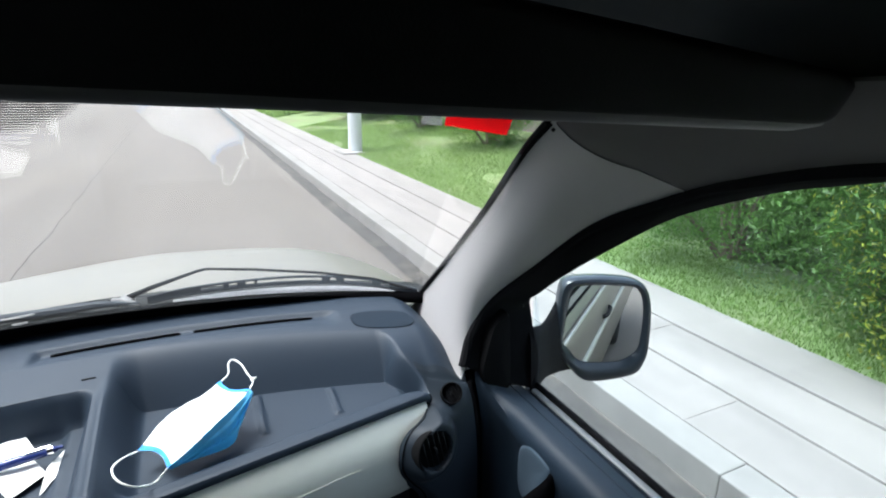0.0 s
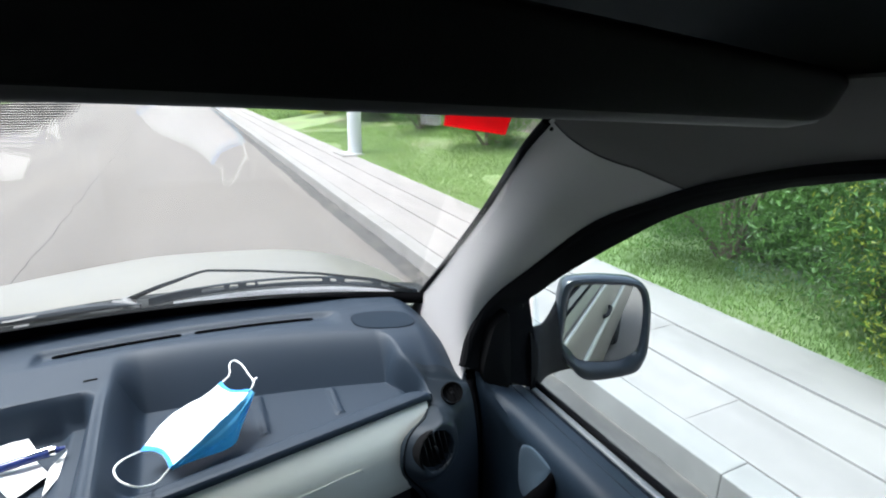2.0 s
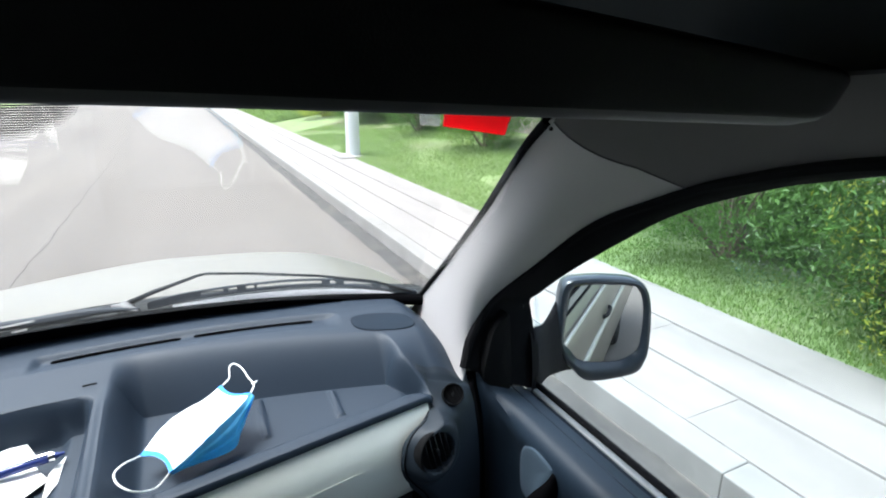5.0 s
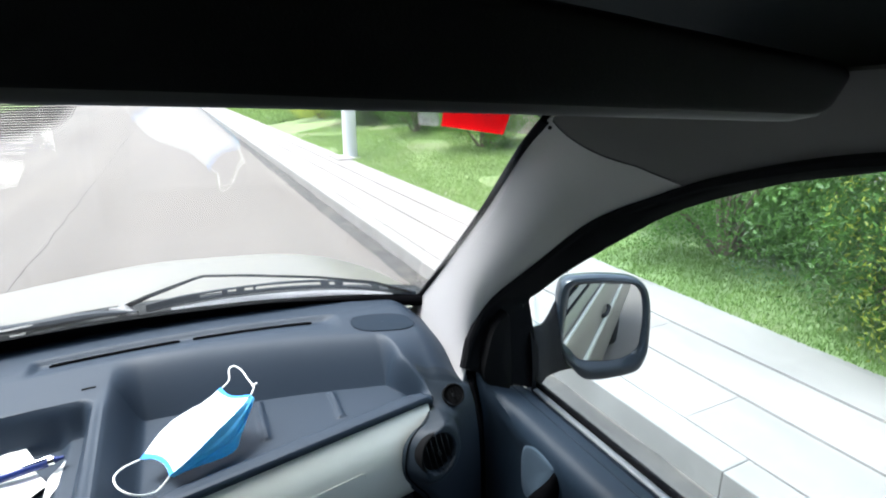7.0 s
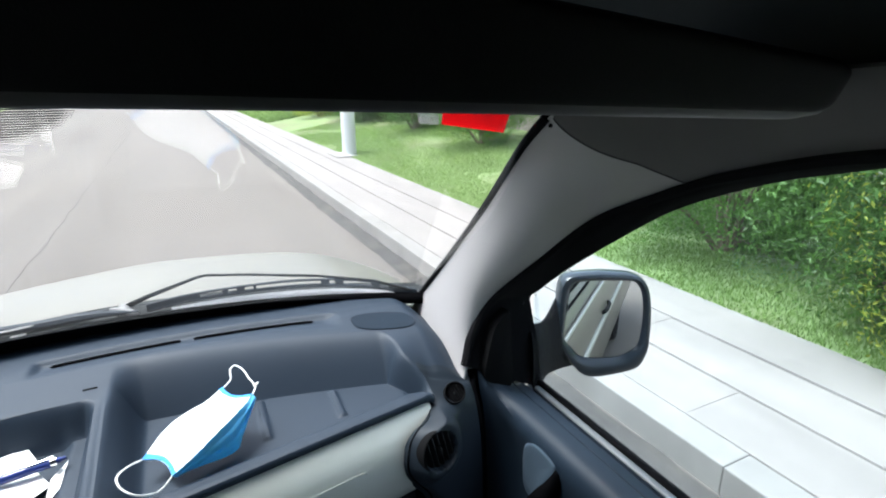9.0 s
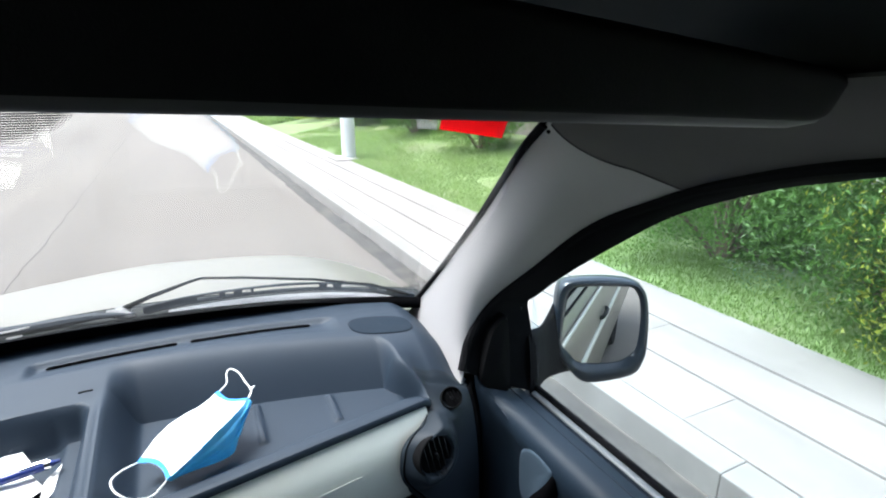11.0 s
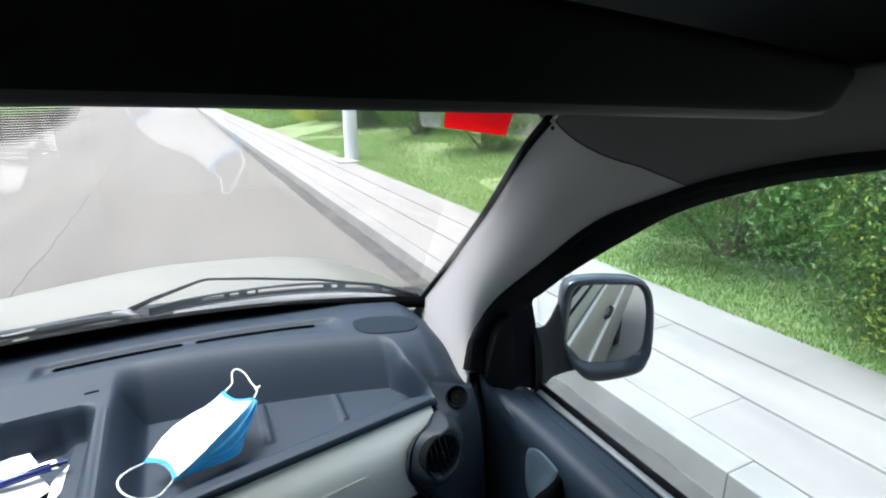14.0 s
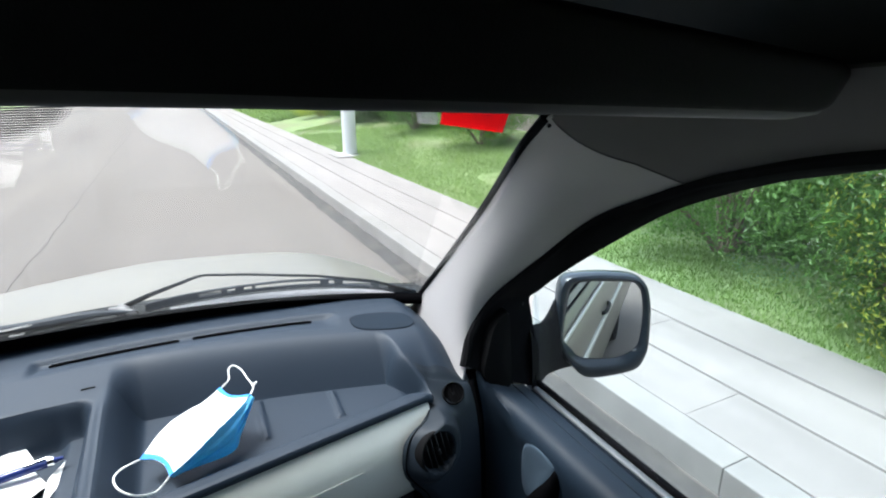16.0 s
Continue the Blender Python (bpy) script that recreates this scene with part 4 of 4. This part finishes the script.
w2 = part("wiper", wiper([(-0.4058, 1.2200, 1.0428), (-0.3052, 1.2400, 1.0364), (-0.2065, 1.2300, 1.0416), (-0.1243, 1.2200, 1.0382)], [0.012 - 0.009 * max(0, k - 17) / 12 for k in range(30)], 0.8), BLADE_GREY, van, "black windscreen wiper")
# pale slivers added in place of the bright glints on this wiper
for clip in ([(-0.362, 1.212, 1.0445), (-0.346, 1.214, 1.0440), (-0.325, 1.216, 1.0450), (-0.306, 1.218, 1.0455)], [(-0.343, 1.206, 1.0335), (-0.330, 1.208, 1.0330), (-0.318, 1.210, 1.0335)]):
    part("wiper_glint", tube(spline(clip, 12), [0.0015] + [0.0040] * 10 + [0.0015], 10, 0.5), CLAW, w2, "pale sliver standing in for a glint on the wiper")

# ---- things on the dashboard ----
mask = thing("face_mask", "white and blue disposable face mask lying in the tray", "face mask", at=(0.0, 0.78, 0.97))


def rel(p, at=(0.0, 0.78, 0.97)):
    return Vector(p) - Vector(at)


top_edge = spline([(-0.1068, 0.7454, 0.9970), (-0.0772, 0.7765, 1.0150), (-0.0471, 0.7903, 1.0260), (-0.0187, 0.8041, 1.0290), (0.0106, 0.8340, 1.0300)], 30)
fold_edge = spline([(-0.0692, 0.6893, 0.9970), (-0.0401, 0.6964, 1.0130), (-0.0005, 0.7259, 1.0260), (0.0301, 0.7581, 1.0300), (0.0510, 0.7867, 1.0320)], 30)
low_edge = spline([(-0.0685, 0.7020, 0.9870), (-0.0369, 0.7262, 0.9730), (0.0139, 0.7419, 0.9700), (0.0302, 0.7655, 0.9850), (0.0509, 0.7831, 1.0270)], 30)


def inner_face(u, f, lift=0.0):
    """The mask's white face: u from one end to the other, f from its upper edge to the fold."""
    i = min(28, int(u * 29))
    k = u * 29 - i
    a, b = top_edge[i].lerp(top_edge[i + 1], k), fold_edge[i].lerp(fold_edge[i + 1], k)
    cut = 0.010 * math.sin(math.pi * f) * (max(0, 1 - u / 0.25) - max(0, (u - 0.75) / 0.25))
    along = (top_edge[29] - top_edge[0]).normalized()
    z = 0.008 * math.sin(math.pi * u) * math.sin(math.pi * f) + 0.0012 * math.sin(f * 19) * math.sin(math.pi * u) + 0.0015 * noise.noise(Vector((u * 9, f * 5, 2)))
    return rel(a.lerp(b, f) + along * cut + Vector((0, 0, z + lift)))


part("inner_layer", sheet([[inner_face(i / 40, k / 18) for k in range(19)] for i in range(41)], 0.0012), WHITE_CLOTH, mask, "white inner layer")
# the outer layer hangs from the fold in pleats: each step of the cloth laps over the next
rows = []
for i, (a, b) in enumerate(zip(fold_edge, low_edge)):
    row = []
    for k in range(25):
        f = k / 24
        lap = 0.0035 * smooth_step(0.50, 0.56, f) - 0.0035 * smooth_step(0.60, 0.95, f) + 0.0022 * smooth_step(0.22, 0.26, f) - 0.0022 * smooth_step(0.28, 0.5, f)
        crease = 0.0035 * noise.noise(Vector((i * 0.22, f * 3, 0))) + 0.002 * noise.noise(Vector((i * 0.55 + 4 * f, f * 6, 5)))
        row.append(rel(a.lerp(b, f) + Vector((0.004, -0.004, 0)) * math.sin(math.pi * f) + Vector((0.5, -0.7, 0.5)) * (lap * 1.3 + crease) * math.sin(math.pi * min(1.0, f * 0.9 + 0.05)) * min(1.0, i / 3, (29 - i) / 3)))
    rows.append(row)
part("outer_layer", sheet(rows, 0.0012), BLUE_CLOTH, mask, "blue outer layer")
for u0, u1 in ((0.0, 0.045), (0.945, 1.0)):
    part("end_band", sheet([[inner_face(u0 + (u1 - u0) * j / 4, k / 14, 0.0012) for k in range(15)] for j in range(5)], 0.0008), BAND, mask, "deep blue edge band")
part("ear_loop", tube([rel(p) for p in spline([(0.0122, 0.8296, 1.0320), (0.0239, 0.8394, 1.0380), (0.0266, 0.8606, 1.0450), (0.0345, 0.8653, 1.0480), (0.0453, 0.8532, 1.0440), (0.0523, 0.8272, 1.0380), (0.0581, 0.8069, 1.0340), (0.0511, 0.7867, 1.0330)], 40)], 0.0013), ELASTIC, mask, "white elastic ear loop")
part("ear_loop", tube([rel(p) for p in spline([(-0.1057, 0.7379, 1.0020), (-0.1187, 0.6973, 1.0240), (-0.1266, 0.6702, 1.0320), (-0.1205, 0.6482, 1.0300), (-0.1041, 0.6424, 1.0180), (-0.0882, 0.6816, 0.9850), (-0.0739, 0.6887, 0.9920), (-0.0685, 0.6914, 0.9970)], 40)], 0.0013), ELASTIC, mask, "white elastic ear loop")

part("loop_end", tube([rel(p) for p in ((0.0560, 0.8120, 1.0335), (0.0600, 0.8110, 1.0350), (0.0645, 0.8135, 1.0365))], [0.0026, 0.0024, 0.0012], 8), ELASTIC, mask, "loose end of the elastic")

pen = thing("ballpoint_pen", "dark blue ballpoint pen lying on papers in the bin", "pen", at=(-0.2714, 0.7929, 0.9930))
pa, pb = Vector((-0.2935, 0.7863, 0.9940)) - Vector((-0.2714, 0.7929, 0.9930)), Vector((-0.2022, 0.7953, 1.0000)) - Vector((-0.2714, 0.7929, 0.9930))
part("barrel", tube([pa.lerp(pb, f) for f in (0, 0.05, 0.4, 0.8)], [0.004, 0.0062, 0.0066, 0.0062], 14), PEN_BLUE, pen)
part("ferrule", tube([pa.lerp(pb, f) for f in (0.8, 0.88)], 0.0066, 14), CHROME, pen)
part("push_button", tube([pa.lerp(pb, f) for f in (0.86, 0.9, 0.94, 1.0)], [0.0045, 0.0045, 0.003, 0.0025], 12), PEN_BLUE, pen)
part("clip", tube([pa.lerp(pb, f) + Vector((0, -0.001, 0.0078)) for f in (0.5, 0.7, 0.85)], 0.0014, 8), CHROME, pen)


def paper(corners, lift, label):
    c = [Vector(p) for p in corners]
    at = sum(c, Vector()) / 4
    t = thing("paper_sheet", label, "paper", at=at)
    rows = [[c[0].lerp(c[1], i / 8).lerp(c[3].lerp(c[2], i / 8), j / 8) - at + Vector((0, 0, lift * math.sin(i * 0.7 + j * 0.4))) for i in range(9)] for j in range(9)]
    part("leaf", sheet(rows, 0.0008), PAPER, t)


paper([(-0.3203, 0.8410, 0.9880), (-0.2632, 0.8672, 0.9880), (-0.2439, 0.8262, 0.9860), (-0.2981, 0.7988, 0.9860)], 0.0006, "folded white paper slip in the bin")
paper([(-0.2981, 0.7977, 0.9850), (-0.2431, 0.8065, 0.9850), (-0.2186, 0.7642, 0.9820), (-0.2537, 0.7280, 0.9820)], 0.0006, "creased white paper slip in the bin")
paper([(-0.2203, 0.7756, 0.9830), (-0.2043, 0.8105, 0.9850), (-0.2069, 0.7526, 0.9810), (-0.2208, 0.7243, 0.9800)], 0.001, "narrow cream paper slip under a pen in the bin")

# ---- the street ----
ROAD_L, KERB_X, PAVE_X = -9.0, 1.66, 2.88
ground = tagged(part("ground", sheet([[Vector((x, y, 0.10 if x > 3 else -0.02)) for x in (-900, -60, -9.2, -9.0, 1.9, 3.1, 8, 60, 900)] for y in (-900, -60, -20, 0, 20, 60, 200, 900)], 0.0), EARTH, None), "earth and grass ground along the road", "ground", kind="structure")
road = tagged(part("road", sheet([[Vector((x, y, 0.0 - 0.004 * ((x + 2) / 3.7) ** 2)) for x in np.linspace(ROAD_L, KERB_X, 16)] for y in np.linspace(-60, 400, 120)], 0.0), ASPHALT, None), "worn grey asphalt road with dark seams", "road", kind="structure")

# dark seams and patches in the asphalt
def seam(x0, wobble, width, y0, y1, n, seed, mat=TAR, up=0.004, name="asphalt_seam", ragged=1.0):
    rnd = random.Random(seed)
    ph = rnd.uniform(0, 9)
    rows = []
    for i in range(n):
        y = y0 + (y1 - y0) * i / (n - 1)
        x = x0 + wobble * (noise.noise(Vector((y * 0.35, ph, 0))) + 0.9 * noise.noise(Vector((y * 2.3, ph, 4))))
        w = width * max(0.02, 0.45 + ragged * 0.7 * noise.noise(Vector((y * 0.9, ph, 9))) + ragged * 0.9 * noise.noise(Vector((y * 5, ph, 2))) + ragged * 0.7 * noise.noise(Vector((y * 17, ph, 5))))
        rows.append([Vector((x - w, y, up - 0.004)), Vector((x, y, up)), Vector((x + w, y, up - 0.004))])
    part(name, sheet(rows), mat, road)


seam(-1.30, 0.035, 0.016, 0, 160, 2400, 1, TAR, 0.004, "asphalt_seam", 0.6)
seam(1.565, 0.02, 0.19, -20, 200, 1800, 3, GUTTER, 0.006, "gutter_grit", 0.16)

# kerb stones and pavement
pavement = tagged(part("pavement", sheet([[Vector(p) for p in ((KERB_X + 0.02, y, -0.02), (KERB_X + 0.02, y, 0.108), (PAVE_X - 0.01, y, 0.128), (PAVE_X - 0.01, y, 0.0))] for y in (-60, 0, 60, 400)]), JOINT, None), "pale concrete slab pavement with a raised kerb", "pavement", kind="structure")
kerb_bm = box(0.15, 0.9995, 0.16, pose(0, 0, 0), 0.006, 2)
kerb_mesh = bpy.data.meshes.new("kerb_stone")
kerb_bm.to_mesh(kerb_mesh)
kerb_bm.free()
kerb_mesh.materials.append(KERB)
slab_bm = box(0.354, 1.9990, 0.05, pose(0, 0, 0), 0.0018, 1)
slab_mesh = bpy.data.meshes.new("paving_slab")
slab_bm.to_mesh(slab_mesh)
slab_bm.free()
slab_mesh.materials.append(SLAB)
rnd = random.Random(7)
for i in range(-8, 60):
    o = new("kerb_stone", kerb_mesh)
    o.parent = pavement
    o.matrix_local = pose(KERB_X + 0.075 + rnd.uniform(-0.004, 0.004), i + 0.5, 0.045 + rnd.uniform(-0.003, 0.003), 0, rnd.uniform(-0.6, 0.6), rnd.uniform(-0.2, 0.2))
for i in range(-3, 22):
    for j in range(3):
        o = new("paving_slab", slab_mesh)
        o.parent = pavement
        o.matrix_local = pose(KERB_X + 0.155 + 0.18 + 0.362 * j + rnd.uniform(-0.002, 0.002), 2 * i + 0.7 * j + 0.3, 0.098 + 0.007 * j + rnd.uniform(-0.0012, 0.0012), rnd.uniform(-0.03, 0.03), rnd.uniform(-0.4, 0.4), rnd.uniform(-0.05, 0.05))
far = bmesh.new()
for i in range(60, 260):
    bmesh.ops.create_cube(far, size=1, matrix=pose(KERB_X + 0.075, i + 0.5, 0.045) @ Matrix.Diagonal((0.15, 0.985, 0.16, 1)))
tagged(finish("far_kerb", far, KERB, pavement), kind="stuff")
far = bmesh.new()
for i in range(43, 260):
    bmesh.ops.create_cube(far, size=1, matrix=pose(KERB_X + 0.155 + 0.545, i + 0.0, 0.105) @ Matrix.Diagonal((1.08, 0.985, 0.05, 1)))
tagged(finish("far_slabs", far, SLAB, pavement), kind="stuff")
part("edging", sheet([[Vector(p) for p in ((PAVE_X - 0.04, y, 0.0), (PAVE_X - 0.04, y, 0.135), (PAVE_X + 0.06, y, 0.14), (PAVE_X + 0.06, y, 0.0))] for y in np.linspace(-60, 260, 60)]), KERB, pavement)


# grass verge
def grass(name, count, x0, x1, y0, y1, size, seed, mat):
    rnd = random.Random(seed)
    v, f = [], []
    for _ in range(count):
        x, y = rnd.uniform(x0, x1), y0 + (y1 - y0) * rnd.random() ** 1.5
        if noise.noise(Vector((x * 0.9, y * 0.5, seed))) < -0.25 and rnd.random() < 0.7:
            continue
        a, hgt = rnd.uniform(0, 6.28), size * rnd.uniform(0.5, 1.4)
        z = verge_z(x)
        dx, dy, bend = math.cos(a) * size * 0.10, math.sin(a) * size * 0.10, rnd.uniform(0.2, 0.9) * hgt
        k = len(v)
        bx, by = -math.sin(a) * bend, math.cos(a) * bend
        v += [(x - dx, y - dy, z), (x + dx, y + dy, z), (x + bx * 0.4 + dx * 0.7, y + by * 0.4 + dy * 0.7, z + hgt * 0.6), (x + bx * 0.4 - dx * 0.7, y + by * 0.4 - dy * 0.7, z + hgt * 0.6), (x + bx, y + by, z + hgt)]
        f += [(k, k + 1, k + 2, k + 3), (k + 3, k + 2, k + 4)]
    me = bpy.data.meshes.new(name)
    me.from_pydata(v, [], f)
    me.materials.append(mat)
    return tagged(new(name, me), "short green grass on the verge", "grass", kind="stuff")


def verge_z(x):
    return 0.12 + 0.16 * max(0.0, x - PAVE_X)


tagged(part("verge", sheet([[Vector((x, y, verge_z(x) + 0.04 * noise.noise(Vector((x, y * 0.5, 0))) * (1 if x > 3.4 else 0))) for x in np.linspace(PAVE_X + 0.02, 9.0, 16)] for y in np.linspace(-30, 160, 160)]), EARTH, None), "grassy earth verge rising from the pavement", "verge", kind="structure")
grass("grass", 300000, PAVE_X + 0.05, 5.6, -1.5, 16, 0.027, 3, GRASS)
grass("grass", 25000, PAVE_X + 0.05, 6.5, 20, 90, 0.16, 4, GRASS)


# low wall behind the shrubs
garden_wall = tagged(part("wall_1", box(0.16, 60, 0.9, pose(6.05, 22, 0.85), 0.0), JOINT, None, smooth=False), "weathered grey concrete panel wall behind the verge", "wall", kind="structure")
panel_bm = box(0.08, 2.46, 1.0, None, 0.012, 1)
panel_mesh = bpy.data.meshes.new("wall_panel")
panel_bm.to_mesh(panel_mesh)
panel_bm.free()
panel_mesh.materials.append(STONE)
coping_bm = box(0.28, 2.48, 0.09, None, 0.012, 1)
coping_mesh = bpy.data.meshes.new("coping")
coping_bm.to_mesh(coping_mesh)
coping_bm.free()
coping_mesh.materials.append(KERB)
rnd = random.Random(31)
for i in range(24):
    for name, me, x, z in (("wall_panel", panel_mesh, 5.95, 0.93), ("coping", coping_mesh, 6.03, 1.47)):
        o = new(name, me)
        o.parent = garden_wall
        o.matrix_local = pose(x + rnd.uniform(-0.006, 0.006), -6.75 + 2.5 * i, z + rnd.uniform(-0.006, 0.006), rnd.uniform(-0.2, 0.2), rnd.uniform(-0.5, 0.5), 0)


# shrubs behind the verge
def leaf_cloud(seed, count, rx, ry, rz, size):
    rnd = random.Random(seed)
    clumps = []
    for _ in range(40):
        a, b = rnd.uniform(0, 6.28), rnd.uniform(-0.9, 1.0)
        c = math.sqrt(max(0, 1 - b * b)) * rnd.uniform(0.45, 1.0)
        clumps.append((Vector((rx * c * math.cos(a), ry * c * math.sin(a), rz * (1 + b * 0.95))), rnd.uniform(0.22, 0.45)))
    v, f = [], []
    for _ in range(count):
        c, r = rnd.choice(clumps)
        d = Vector((rnd.gauss(0, 1), rnd.gauss(0, 1), rnd.gauss(0, 0.8)))
        d = d.normalized() * r * rnd.uniform(0.55, 1.05)
        p = c + d
        if p.z < 0.03:
            continue
        nrm = (d.normalized() + Vector((rnd.uniform(-0.7, 0.7), rnd.uniform(-0.7, 0.7), rnd.uniform(-0.2, 0.9)))).normalized()
        t = nrm.cross(Vector((rnd.uniform(-1, 1), rnd.uniform(-1, 1), rnd.uniform(-1, 1)))).normalized()
        s = nrm.cross(t)
        l, w = size * rnd.uniform(0.7, 1.3), size * rnd.uniform(0.28, 0.45)
        k = len(v)
        v += [tuple(p - t * l * 0.5), tuple(p + s * w * 0.5 + nrm * l * 0.08), tuple(p + t * l * 0.5 - nrm * l * 0.12), tuple(p - s * w * 0.5 + nrm * l * 0.08)]
        f.append((k, k + 1, k + 2, k + 3))
    me = bpy.data.meshes.new("crown")
    me.from_pydata(v, [], f)
    return me, clumps


def make_shrub(seed, rx, ry, rz, count, size, mat, label):
    root = thing("shrub", label, "shrub", group="shrubs along the verge")
    me, clumps = leaf_cloud(seed, count, rx, ry, rz, size)
    me.materials.append(mat)
    crown = new("crown", me)
    crown.parent = root
    bm = bmesh.new()
    for c, r in clumps[:12]:
        limb = tube(spline([(0, 0, -0.05), c * 0.35 + Vector((0, 0, 0.1)), c * 0.75, c], 8), [0.03, 0.027, 0.024, 0.02, 0.016, 0.012, 0.008, 0.005], 6)
        tmp = bpy.data.meshes.new("limb")
        limb.to_mesh(tmp)
        limb.free()
        bm.from_mesh(tmp)
        bpy.data.meshes.remove(tmp)
    part("limbs", bm, BARK, root)
    return root


kinds = [make_shrub(11, 0.75, 1.0, 0.8, 34000, 0.036, LEAF, "dense dark green leafy shrub on the verge"),
         make_shrub(12, 0.7, 0.9, 0.95, 34000, 0.034, LEAF, "tall dark green leafy shrub on the verge"),
         make_shrub(13, 0.65, 0.85, 0.6, 30000, 0.032, LEAF_YELLOW, "low yellow-green leafy shrub on the verge")]
rnd = random.Random(21)
places = []
for i in range(34):
    y = -2.0 + i * 1.15 + rnd.uniform(-0.3, 0.3)
    if y < 4.5 or i % 3 == 0:
        places.append(((4.85 if y > 4 else 3.85 if y > 3.0 else 3.6 if y > 2.2 else 3.5) + rnd.uniform(-0.25, 0.3), y, rnd.choice((0, 1, 2, 2, 2) if y > 4 else (0, 1, 1, 0, 2))))
    if y > 12:
        places.append((5.3 + rnd.uniform(-0.2, 0.2), y + 0.6, rnd.choice((0, 1, 1))))
for i in range(26):
    places.append((4.3 + rnd.uniform(-0.3, 0.8), 37 + i * 2.2, rnd.choice((0, 1, 1, 2))))
used = set()
for x, y, k in places:
    m = pose(x, y, verge_z(x) - 0.03, 0, 0, rnd.uniform(0, 360))
    if k in used:
        o = copy_thing(kinds[k], m)
    else:
        used.add(k)
        o = kinds[k]
        o.matrix_basis = m
    o.scale = [rnd.uniform(0.85, 1.25)] * 3

# lamp post on the pavement
post = thing("lamp_post", "pale grey steel lamp post on a concrete foot", "lamp post", at=(3.02, 10.2, 0.125))
part("column", tube([(0, 0, 0.05), (0, 0, 1.2), (0, 0, 4), (0, 0, 7)], [0.135, 0.13, 0.12, 0.08], 24), POLE, post)
part("base_plate", box(0.44, 0.44, 0.03, pose(0, 0, 0.025), 0.006), POLE, post)
part("concrete_foot", box(0.7, 0.7, 0.06, pose(0, 0, 0.005), 0.01), KERB, post)
